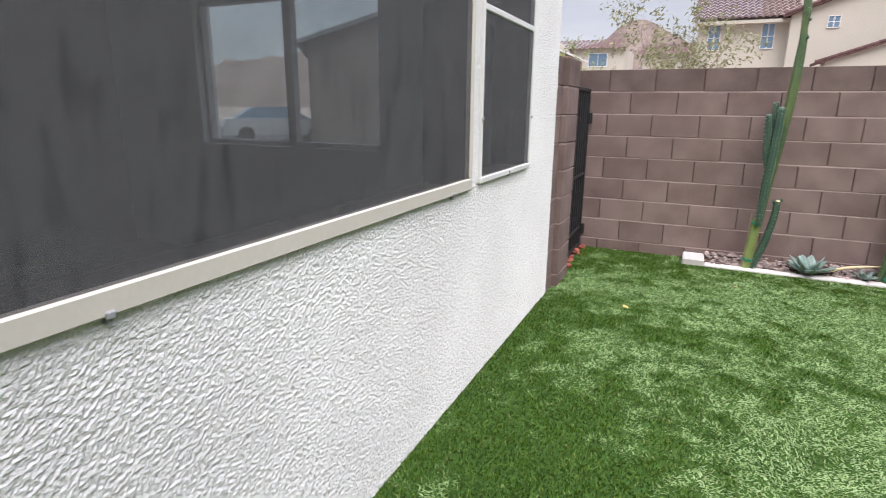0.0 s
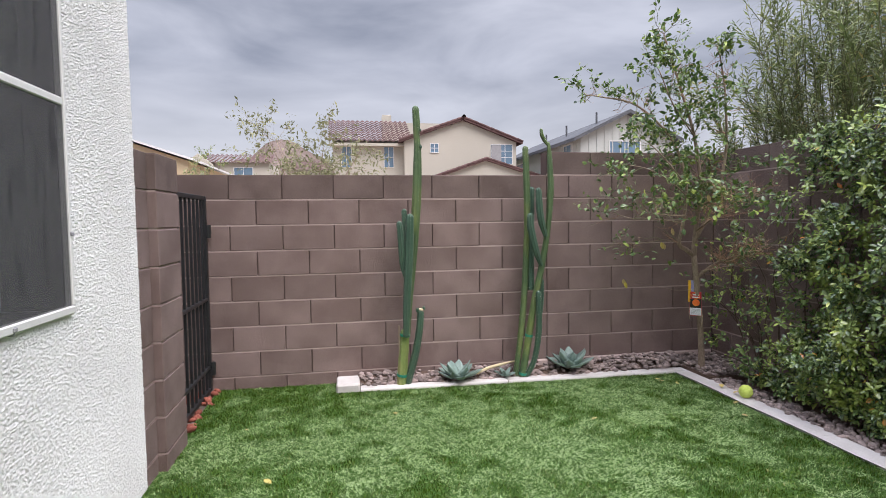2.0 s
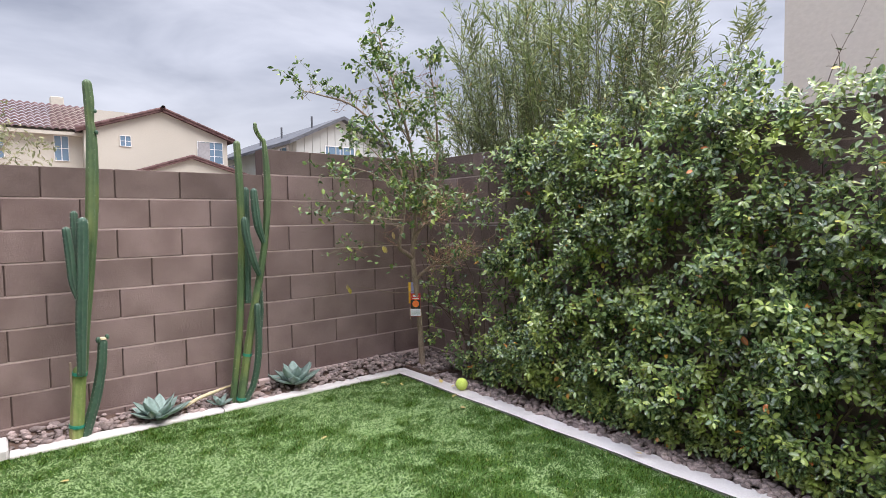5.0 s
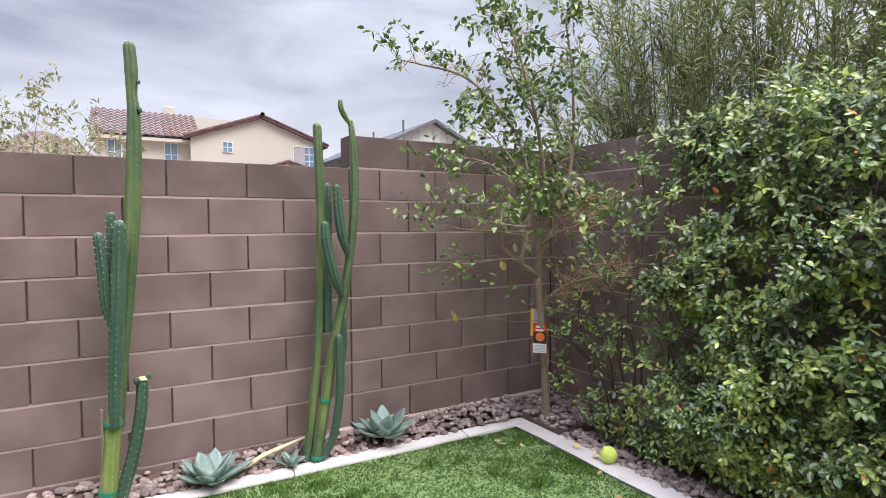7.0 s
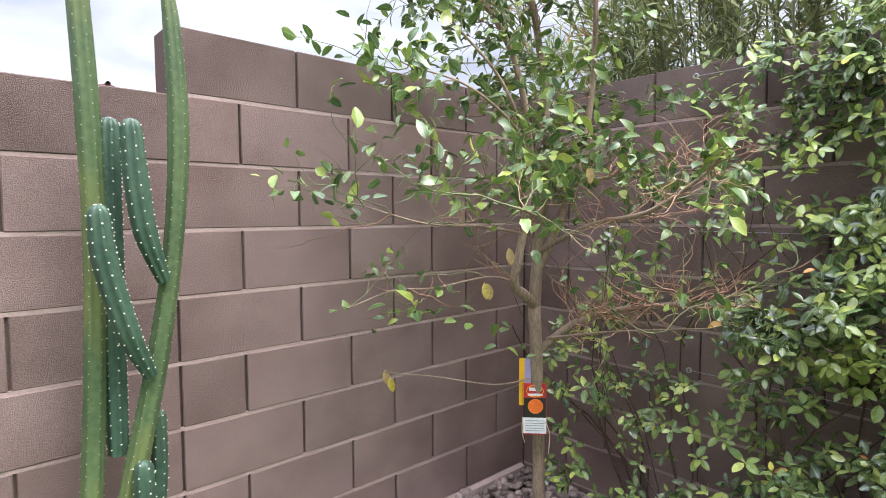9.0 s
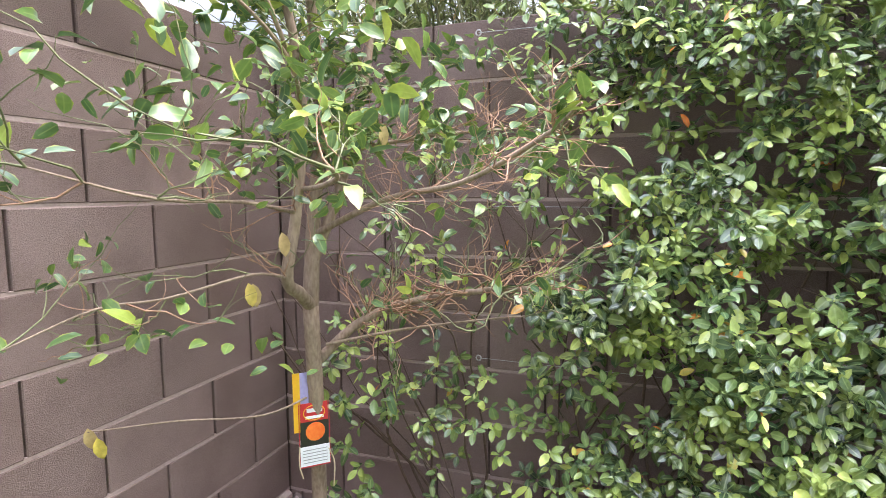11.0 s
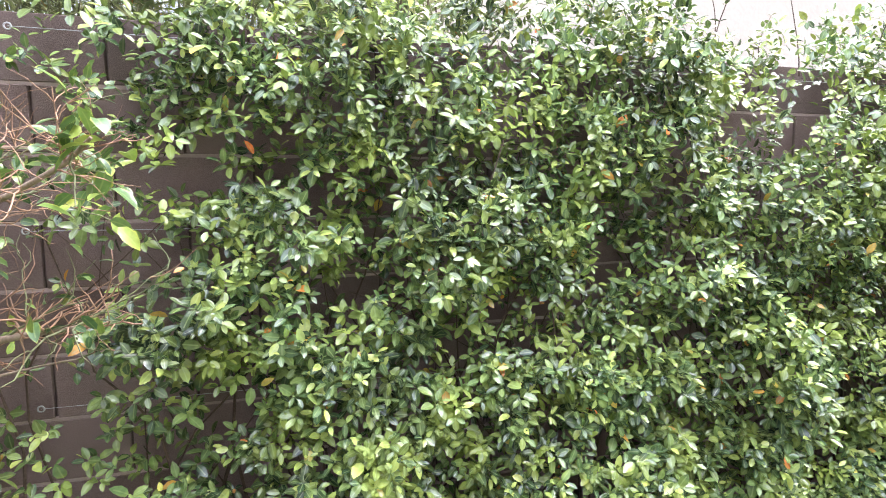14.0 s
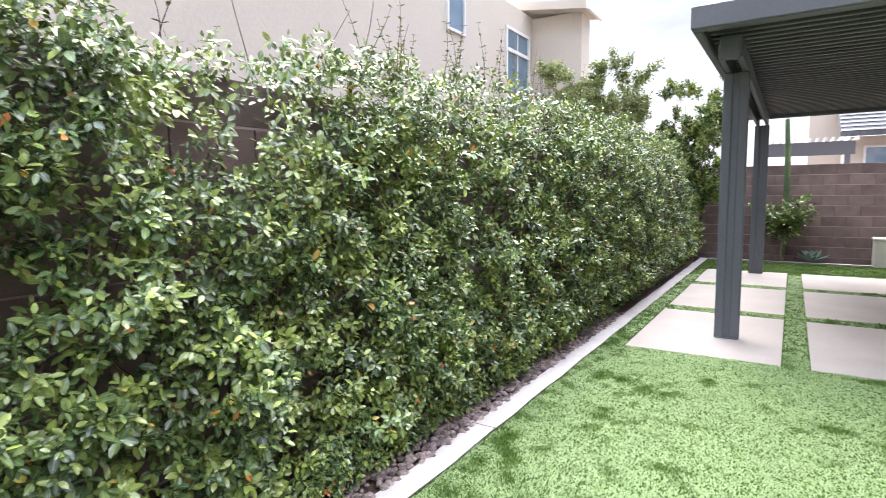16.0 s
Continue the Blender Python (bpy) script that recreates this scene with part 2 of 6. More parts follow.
M_BARK = mat("citrus_bark", (0.19, 0.135, 0.10), (0.37, 0.285, 0.215), 0.9, scale=14, fine=120, bump=0.5, stretch=(1, 1, 0.35), spec=0.2)
M_TWIG = mat("dry_twig", (0.25, 0.13, 0.09), (0.44, 0.28, 0.19), 0.85, scale=14, fine=120, bump=0.2, spec=0.2)
M_STEM = mat("green_stem", (0.10, 0.11, 0.05), (0.20, 0.20, 0.095), 0.7, scale=14, fine=120, bump=0.2)
M_VINE = mat("vine_stem", (0.060, 0.040, 0.030), (0.13, 0.088, 0.062), 0.9, scale=14, fine=120, bump=0.3, spec=0.2)
M_WOOD = mat("split_cactus_wood", (0.50, 0.40, 0.24), (0.66, 0.55, 0.36), 0.8, scale=8, fine=60, bump=0.4, stretch=(1, 8, 8))
M_BALL = mat("chewed_tennis_ball", (0.50, 0.62, 0.10), (0.64, 0.74, 0.18), 0.95, scale=30, fine=200, bump=0.6, dist=0.003)
M_WIRE = mat("galvanised_wire", (0.45, 0.45, 0.45), (0.55, 0.55, 0.55), 0.4, metal=0.8)
M_BEIGE = mat("beige_stucco", (0.45, 0.413, 0.345), (0.51, 0.472, 0.40), 0.95, scale=0.6, fine=18, bump=0.25, dist=0.01, spec=0.2)
M_CREAM = mat("cream_stucco", (0.52, 0.47, 0.405), (0.58, 0.525, 0.455), 0.95, scale=0.5, fine=22, bump=0.3, dist=0.01, spec=0.2)
M_TAN = mat("tan_stucco", (0.55, 0.42, 0.26), (0.60, 0.47, 0.31), 0.95, scale=0.6, fine=18, bump=0.25, dist=0.01, spec=0.2)
M_TILE = mat("clay_roof_tile", (0.070, 0.036, 0.034), (0.135, 0.080, 0.074), 0.9, scale=2.5, fine=14, bump=0.3, vary=0.2, spec=0.2)
M_SHINGLE = mat("grey_shingle", (0.075, 0.078, 0.085), (0.13, 0.134, 0.142), 0.95, scale=1.0, fine=8, bump=0.4, dist=0.02, spec=0.2)
M_SIDING = mat("sage_grey_siding", (0.43, 0.44, 0.41), (0.48, 0.49, 0.46), 0.85, scale=1.0, fine=12, bump=0.1)
M_TRIM = mat("white_trim", (0.68, 0.67, 0.65), (0.74, 0.73, 0.71), 0.6, scale=2, fine=30, bump=0.05)
M_PANE = mat("window_pane", (0.10, 0.17, 0.24), (0.14, 0.22, 0.30), 0.06, scale=0.7, fine=3, bump=0.0, spec=0.9)
M_BLIND = mat("window_blind", (0.26, 0.25, 0.25), (0.34, 0.33, 0.33), 0.6, scale=1, fine=8, bump=0.1)
M_HILL = mat("desert_hill", (0.115, 0.085, 0.075), (0.21, 0.165, 0.145), 1.0, scale=0.05, fine=0.5, bump=0.0, spec=0.0)
M_GROUND = mat("desert_ground", (0.22, 0.17, 0.14), (0.32, 0.26, 0.22), 1.0, scale=0.4, fine=9, bump=0.3, dist=0.02, spec=0.1)
M_ASPHALT = mat("street_asphalt", (0.040, 0.040, 0.042), (0.070, 0.069, 0.068), 0.9, scale=1.5, fine=60, bump=0.4, spec=0.3)
M_UMBER = mat("umber_stucco", (0.085, 0.072, 0.062), (0.115, 0.10, 0.088), 0.95, scale=0.6, fine=18, bump=0.25, dist=0.01, spec=0.2)
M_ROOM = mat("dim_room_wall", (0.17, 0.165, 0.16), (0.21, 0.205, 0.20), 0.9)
M_CARPAINT = mat("silver_car_paint", (0.42, 0.43, 0.45), (0.46, 0.47, 0.49), 0.3, metal=0.4)
M_TYRE = mat("tyre_rubber", (0.012, 0.012, 0.012), (0.025, 0.025, 0.025), 0.9)
M_POT = mat("cream_plaster_pot", (0.58, 0.54, 0.48), (0.66, 0.62, 0.56), 0.8)
M_TAG_RED = mat("tag_red", (0.50, 0.02, 0.03), (0.58, 0.03, 0.04), 0.35)
M_TAG_BLACK = mat("tag_black", (0.012, 0.012, 0.012), (0.025, 0.02, 0.02), 0.35)
M_TAG_WHITE = mat("tag_white", (0.74, 0.75, 0.78), (0.8, 0.81, 0.84), 0.4)
M_TAG_ORANGE = mat("tag_fruit_orange", (0.80, 0.12, 0.02), (0.86, 0.24, 0.04), 0.4, scale=25)
M_TAG_YELLOW = mat("tag_yellow", (0.80, 0.42, 0.02), (0.85, 0.5, 0.03), 0.4)
M_TAG_VIOLET = mat("tag_violet", (0.33, 0.30, 0.55), (0.4, 0.37, 0.62), 0.4)

L_JASMINE = leaf_mat("jasmine_leaf", [(0.0, (0.040, 0.074, 0.034)), (0.45, (0.112, 0.176, 0.062)), (0.80, (0.205, 0.280, 0.084)), (0.955, (0.35, 0.415, 0.105)), (0.990, (0.44, 0.50, 0.13)), (0.995, (0.66, 0.34, 0.05)), (1.0, (0.66, 0.17, 0.06))], 0.26, 0.05, 0.75, patch=(3.4, 0.58, 1.5), rib=((0.40, 0.50, 0.20), 0.80, 1.0, 0.4), fresh=((0.41, 0.49, 0.10), 4.6, 0.8))
L_CITRUS = leaf_mat("citrus_leaf", [(0.0, (0.042, 0.092, 0.036)), (0.5, (0.090, 0.165, 0.048)), (0.84, (0.155, 0.24, 0.05)), (0.98, (0.27, 0.34, 0.06)), (1.0, (0.44, 0.46, 0.08))], 0.3, 0.15, 0.6, rim=((0.60, 0.55, 0.08), 0.72, 1.0, 0.6), rib=((0.33, 0.40, 0.13), 0.86, 1.0, 0.4))
L_OLEANDER = leaf_mat("oleander_leaf", [(0.0, (0.12, 0.165, 0.065)), (0.5, (0.215, 0.27, 0.10)), (0.85, (0.33, 0.38, 0.14)), (0.985, (0.45, 0.46, 0.20)), (1.0, (0.60, 0.36, 0.10))], 0.35, 0.3, 0.6)
L_OLIVE = leaf_mat("olive_leaf", [(0.0, (0.14, 0.15, 0.075)), (0.5, (0.22, 0.225, 0.11)), (1.0, (0.34, 0.33, 0.18))], 0.6, 0.35, 0.3)
L_DRY = leaf_mat("dry_leaf", [(0.0, (0.42, 0.28, 0.14)), (0.5, (0.55, 0.42, 0.20)), (1.0, (0.62, 0.50, 0.10))], 0.7, 0.2, 0.2)


def turf_mat():
    """Artificial turf: deep green blades; the sheen of laid-over pile is painted in as pale colour."""
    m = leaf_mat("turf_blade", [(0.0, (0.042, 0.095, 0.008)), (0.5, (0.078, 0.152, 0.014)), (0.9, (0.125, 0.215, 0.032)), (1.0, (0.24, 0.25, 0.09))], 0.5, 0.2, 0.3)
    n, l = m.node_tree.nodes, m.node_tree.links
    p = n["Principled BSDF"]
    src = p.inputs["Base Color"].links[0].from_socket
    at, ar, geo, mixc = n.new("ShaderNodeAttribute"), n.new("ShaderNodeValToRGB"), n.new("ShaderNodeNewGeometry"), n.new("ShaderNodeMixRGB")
    at.attribute_name = "painted_sheen"
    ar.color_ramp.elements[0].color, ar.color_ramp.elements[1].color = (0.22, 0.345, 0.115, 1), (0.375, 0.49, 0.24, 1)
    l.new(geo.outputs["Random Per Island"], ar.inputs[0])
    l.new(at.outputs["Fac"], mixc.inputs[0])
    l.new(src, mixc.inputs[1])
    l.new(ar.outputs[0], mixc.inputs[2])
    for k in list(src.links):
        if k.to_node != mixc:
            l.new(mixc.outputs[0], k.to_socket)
    return m


L_TURF = turf_mat()


def screen_mat():
    """Dark woven sun screen: threads that let some of the view through, dusty drip marks."""
    m = mat("sun_screen_mesh", (0.125, 0.122, 0.125), (0.150, 0.147, 0.150), 0.75, scale=1.2, fine=500, bump=0.3, dist=0.001, spec=0.2,
            stain=((0.055, 0.055, 0.058), 26.0, (1, 1, 0.30), 0.75))
    n, l = m.node_tree.nodes, m.node_tree.links
    tr, mx = n.new("ShaderNodeBsdfTransparent"), n.new("ShaderNodeMixShader")
    mx.inputs[0].default_value = 0.56
    l.new(n["Principled BSDF"].outputs[0], mx.inputs[1])
    l.new(tr.outputs[0], mx.inputs[2])
    l.new(mx.outputs[0], n["Material Output"].inputs["Surface"])
    return m


M_SCREEN = screen_mat()


def glass_mat():
    m = bpy.data.materials.new("clear_window_glass")
    m.use_nodes = True
    n, l = m.node_tree.nodes, m.node_tree.links
    tr, gl, mx = n.new("ShaderNodeBsdfTransparent"), n.new("ShaderNodeBsdfGlossy"), n.new("ShaderNodeMixShader")
    tr.inputs[0].default_value = (0.90, 0.98, 0.98, 1)
    gl.inputs["Roughness"].default_value = 0.01
    mx.inputs[0].default_value = 0.05
    l.new(tr.outputs[0], mx.inputs[1])
    l.new(gl.outputs[0], mx.inputs[2])
    l.new(mx.outputs[0], n["Material Output"].inputs["Surface"])
    return m


M_GLASS = glass_mat()


# ---- mesh helpers ----
def part(name, bm, material, parent=None, label="", smooth=False):
    me = bpy.data.meshes.new(name)
    bm.to_mesh(me)
    bm.free()
    me.materials.append(material)
    if smooth:
        me.polygons.foreach_set("use_smooth", [True] * len(me.polygons))
    ob = new(name, me)
    if parent is not None:
        ob.parent = parent
    if label:
        ob["label"] = label
    return ob


def thing(name, at, label, category, group="", kind=""):
    ob = new(name)
    ob.location = at
    ob.empty_display_size = 0.1
    bpy.context.view_layer.update()
    return tagged(ob, label, category, group, kind)


def under(ob, parent):
    """Hang a part made in world coordinates under its thing."""
    ob.parent = parent
    ob.matrix_parent_inverse = Matrix.Translation(parent.location).inverted()
    return ob


def box(bm, x0, x1, y0, y1, z0, z1, bevel=0.0):
    r = bmesh.ops.create_cube(bm, size=1.0, matrix=Matrix.Translation(((x0 + x1) / 2, (y0 + y1) / 2, (z0 + z1) / 2)) @ Matrix.Diagonal((abs(x1 - x0), abs(y1 - y0), abs(z1 - z0), 1)))
    if bevel:
        es = list({e for v in r["verts"] for e in v.link_edges})
        bmesh.ops.bevel(bm, geom=es, offset=bevel, segments=1, affect="EDGES", profile=0.5)
    return bm


def boxes(*rows, bevel=0.0):
    bm = bmesh.new()
    for r in rows:
        box(bm, *r, bevel=bevel)
    return bm


def prism(pts, axis, a, b):
    """A closed outline drawn out along an axis from a to b."""
    bm = bmesh.new()
    def place(p, d):
        return (d, p[0], p[1]) if axis == "x" else (p[0], d, p[1]) if axis == "y" else (p[0], p[1], d)
    lo, hi = [bm.verts.new(place(p, a)) for p in pts], [bm.verts.new(place(p, b)) for p in pts]
    bm.faces.new(lo)
    bm.faces.new(hi[::-1])
    for i in range(len(pts)):
        j = (i + 1) % len(pts)
        bm.faces.new((lo[j], lo[i], hi[i], hi[j]))
    bmesh.ops.recalc_face_normals(bm, faces=bm.faces)
    return bm


def mesh_np(name, verts, tris, material, smooth=False):
    me = bpy.data.meshes.new(name)
    verts, tris = np.asarray(verts, np.float32), np.asarray(tris, np.int32)
    me.vertices.add(len(verts))
    me.vertices.foreach_set("co", verts.ravel())
    me.loops.add(tris.size)
    me.loops.foreach_set("vertex_index", tris.ravel())
    me.polygons.add(len(tris))
    me.polygons.foreach_set("loop_start", np.arange(0, tris.size, 3, dtype=np.int32))
    me.polygons.foreach_set("use_smooth", np.full(len(tris), smooth))
    me.update(calc_edges=True)
    me.validate()
    me.materials.append(material)
    return me


def unit(v):
    return v / np.maximum(np.linalg.norm(v, axis=-1, keepdims=True), 1e-9)


# outline of a leaf: along, across, crease height; 12 triangles
LEAF_V = np.array([(0, 0, 0), (.2, -.72, .22), (.2, 0, 0), (.2, .72, .22), (.5, -1, .24), (.5, 0, 0), (.5, 1, .24), (.8, -.66, .16), (.8, 0, 0), (.8, .66, .16), (1, 0, 0)])
LEAF_F = np.array([(0, 2, 1), (0, 3, 2), (1, 2, 4), (2, 5, 4), (2, 3, 5), (3, 6, 5), (4, 5, 7), (5, 8, 7), (5, 6, 8), (6, 9, 8), (7, 8, 10), (8, 9, 10)])
SMALL_V = np.array([(0, 0, 0), (.45, -.95, .2), (.45, 0, 0), (.45, .95, .2), (1, 0, 0)])
SMALL_F = np.array([(0, 2, 1), (0, 3, 2), (1, 2, 4), (2, 3, 4)])


def leaf_cloud(base, way, up, length, width, curl=0.15, small=False):
    """Many leaves at once: where each starts, where it points, which way its upper side faces."""
    tv, tf = (SMALL_V, SMALL_F) if small else (LEAF_V, LEAF_F)
    way = unit(np.asarray(way, float))
    side = unit(np.cross(way, up))
    nrm = np.cross(side, way)
    u, v, w = tv[:, 0][None, :, None], tv[:, 1][None, :, None], tv[:, 2][None, :, None]
    ln, wd = np.asarray(length)[:, None, None], np.asarray(width)[:, None, None]
    cv = np.asarray(curl)[:, None, None] if np.ndim(curl) else curl
    pts = base[:, None, :] + way[:, None, :] * u * ln + side[:, None, :] * v * wd * 0.5 + nrm[:, None, :] * (w * wd * 0.6 - cv * u * u * ln)
    tris = tf[None] + (np.arange(len(base)) * len(tv))[:, None, None]
    return pts.reshape(-1, 3), tris.reshape(-1, 3)


def leaf_mesh(name, v, f, material):
    """A mesh of full leaves that keeps how near each vertex is to the midrib and to the rim."""
    me = mesh_np(name, v, f, material, True)
    across = np.tile(np.abs(LEAF_V[:, 1]) / 0.9, len(v) // len(LEAF_V))
    across[10::11] = 1.0
    for field, value in (("rim", np.minimum(across, 1.0)), ("rib", 1.0 - np.minimum(across, 1.0))):
        me.attributes.new(field, "FLOAT", "POINT").data.foreach_set("value", value.astype(np.float32))
    return me


def tube(points, radii, sides=6):
    """Vertices and triangles of a tapering round stem along a polyline."""
    pts = np.asarray(points, float)
    rad = np.asarray(radii, float)
    tan = unit(np.gradient(pts, axis=0))
    ref = np.array([0.31, 0.9, 0.17])
    s = unit(np.cross(tan, ref))
    n = np.cross(s, tan)
    ang = np.linspace(0, 2 * np.pi, sides, endpoint=False)
    ring = pts[:, None] + rad[:, None, None] * (np.cos(ang)[None, :, None] * s[:, None] + np.sin(ang)[None, :, None] * n[:, None])
    v = ring.reshape(-1, 3)
    f = []
    for i in range(len(pts) - 1):
        for j in range(sides):
            a, b, c, d = i * sides + j, i * sides + (j + 1) % sides, (i + 1) * sides + j, (i + 1) * sides + (j + 1) % sides
            f += [(a, b, c), (b, d, c)]
    k = (len(pts) - 1) * sides
    f += [(k, k + j, k + j + 1) for j in range(1, sides - 1)]
    return v, np.array(f)


def tubes(name, rows, material, sides=6):
    vs, fs, o = [], [], 0
    for p, r in rows:
        v, f = tube(p, r, sides)
        vs.append(v)
        fs.append(f + o)
        o += len(v)
    return mesh_np(name, np.concatenate(vs), np.concatenate(fs), material, True)


def smooth_path(pts, n):
    """Catmull-Rom through the points."""
    p = [Vector(q) for q in pts]
    p = [p[0] * 2 - p[1]] + p + [p[-1] * 2 - p[-2]]
    out = []
    for i in range(1, len(p) - 2):
        for k in range(n):
            t = k / n
            a, b, c, d = p[i - 1], p[i], p[i + 1], p[i + 2]
            out.append(0.5 * ((2 * b) + (c - a) * t + (2 * a - 5 * b + 4 * c - d) * t * t + (3 * b - a - 3 * c + d) * t ** 3))
    out.append(p[-2])
    return np.array([tuple(q) for q in out])

# ---- the large structure ----
C = 0.2032          # course height of the block walls
BL = 2 * C          # block length
XB = 10.5 * BL      # face of the wall behind the hedge
TURF = 0.114
FAR_Y = -15.15
rng = np.random.default_rng(7)


def sheet(name, x0, x1, y0, y1, z, material, kind="structure", label="", category="", cut=40):
    nx, ny = max(1, int(cut)), max(1, int(cut))
    bm = bmesh.new()
    bmesh.ops.create_grid(bm, x_segments=nx, y_segments=ny, size=0.5, matrix=Matrix.Translation(((x0 + x1) / 2, (y0 + y1) / 2, z)) @ Matrix.Diagonal((x1 - x0, y1 - y0, 1, 1)))
    return tagged(part(name, bm, material), label, category, "", kind)


sheet("ground", -900, 900, -900, 900, 0.0, M_GROUND, label="dry desert ground reaching to the hills", category="ground", cut=4)
sheet("road", -60, -5.2, -1.2, 18, 0.004, M_ASPHALT, label="grey asphalt street beyond the house", category="road", cut=2)
sheet("soil_bed", XB - 0.56, XB, FAR_Y, 0.0, 0.10, M_SOIL, label="dark soil bed with leaf litter under the hedge", category="soil", cut=2)
sheet("lawn_backing", -0.13, 3.70, FAR_Y + 0.5, 0.0, TURF - 0.012, M_BACKING, label="dark green backing of the artificial lawn", category="lawn", cut=2)


def unit_block(name, length, material):
    bm = box(bmesh.new(), -length / 2 + 0.004, length / 2 - 0.004, 0.0, 0.07, -C / 2 + 0.0045, C / 2 - 0.0045, bevel=0.003)
    me = bpy.data.meshes.new(name)
    bm.to_mesh(me)
    bm.free()
    me.materials.append(material)
    return me


BLOCKS = {}


def lay_block(wall, m, length, material):
    key = (round(length, 3), material.name)
    if key not in BLOCKS:
        BLOCKS[key] = unit_block("block", length, material)
    ob = new("block", BLOCKS[key])
    ob.parent = wall
    ob.matrix_parent_inverse = Matrix.Translation(wall.location).inverted()
    ob.matrix_basis = m


def block_wall(wall, along, face, s0, s1, rows, phase, turn, cap=None, jitter=0.0015):
    """Courses of blocks from s0 to s1; phase: where the even courses have their joints."""
    for k in rows:
        s = phase + (0 if k % 2 == 0 else C)
        s = s - math.ceil((s - s0) / BL) * BL
        while s < s1 - 0.01:
            a, b = max(s, s0), min(s + BL, s1)
            if b - a > 0.03:
                c, z = (a + b) / 2, (k + 0.5) * C
                out = random.uniform(-jitter, jitter)
                m = pose(c, face + out, z, 0, 0, turn) if along == "x" else pose(face + out, c, z, 0, 0, turn)
                lay_block(wall, m, b - a, M_CAPBLOCK if cap and k >= cap(c) else M_BLOCK)
            s += BL


wall_a = thing("wall_north", (1.5, 0, 0), "brown concrete block garden wall with raked joints", "wall", kind="structure")
STEP_X = 6.5 * BL
under(part("wall_core", boxes((-1.25, STEP_X, 0.012, 0.15, 0, 9 * C - 0.006), (STEP_X, XB + 0.15, 0.012, 0.15, 0, 10 * C - 0.006)), M_CORE), wall_a)
under(part("mortar_beds", boxes(*[(-1.25 if k < 9 else STEP_X, XB, 0.003, 0.02, k * C - 0.006, k * C + 0.006) for k in range(0, 10)]), M_MORTAR), wall_a)
under(part("mortar_footing", prism([(-0.030, 0.10), (-0.024, 0.196), (-0.002, 0.207), (-0.002, 0.10)], "x", 2.55, XB - 0.02), M_MORTAR), wall_a)
wall_b = thing("wall_east", (XB, -7, 0), "brown concrete block wall overgrown by a climbing hedge", "wall", kind="structure")
under(part("wall_core", boxes((XB + 0.012, XB + 0.15, FAR_Y, 0.012, 0, 10 * C - 0.006)), M_CORE), wall_b)
under(part("mortar_beds", boxes(*[(XB + 0.003, XB + 0.02, FAR_Y, 0.0, k * C - 0.006, k * C + 0.006) for k in range(0, 10)]), M_MORTAR), wall_b)
wall_c = thing("wall_south", (1.0, FAR_Y, 0), "brown concrete block wall closing the far end of the yard", "wall", kind="structure")
under(part("wall_core", boxes((-3, XB, FAR_Y - 0.15, FAR_Y - 0.012, 0, 10 * C - 0.006)), M_CORE), wall_c)
under(part("mortar_beds", boxes(*[(-3, XB, FAR_Y - 0.02, FAR_Y - 0.003, k * C - 0.006, k * C + 0.006) for k in range(0, 10)]), M_MORTAR), wall_c)

# own house: wall with two openings, room behind
HX = -0.12
WA = (-6.1, -3.25, 1.110, 2.95)
WB = (-3.14, -2.31, 1.122, 2.80)
HY = -1.62
house = thing("wall_west", (HX, HY, 0), "white rough stucco house wall with screened windows", "wall", kind="structure")
under(part("stucco_panel", boxes(
    (HX - 0.22, HX, FAR_Y, WA[0], 0, 6.0), (HX - 0.22, HX, WA[0], HY, 0, WA[2]), (HX - 0.22, HX, WA[0], HY, WA[3], 6.0),
    (HX - 0.22, HX, WA[1], WB[0], WA[2], WA[3]), (HX - 0.22, HX, WB[0], WB[1], WA[2], WB[2]), (HX - 0.22, HX, WB[0], WB[1], WB[3], WA[3]),
    (HX - 0.22, HX, WB[1], HY, WA[2], WA[3])), M_STUCCO), house)
EW = (-3.30, -1.43, 1.13, 2.34)   # window in the end wall of the room
under(part("end_wall", boxes((-4.6, EW[0], HY - 0.2, HY, 0, 6), (EW[1], HX - 0.22, HY - 0.2, HY, 0, 6), (EW[0], EW[1], HY - 0.2, HY, 0, EW[2]), (EW[0], EW[1], HY - 0.2, HY, EW[3], 6)), M_STUCCO), house)
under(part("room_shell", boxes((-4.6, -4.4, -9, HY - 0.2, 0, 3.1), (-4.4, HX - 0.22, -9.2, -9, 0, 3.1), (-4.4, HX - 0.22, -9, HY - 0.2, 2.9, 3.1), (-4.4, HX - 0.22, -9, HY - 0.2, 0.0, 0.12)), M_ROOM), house)


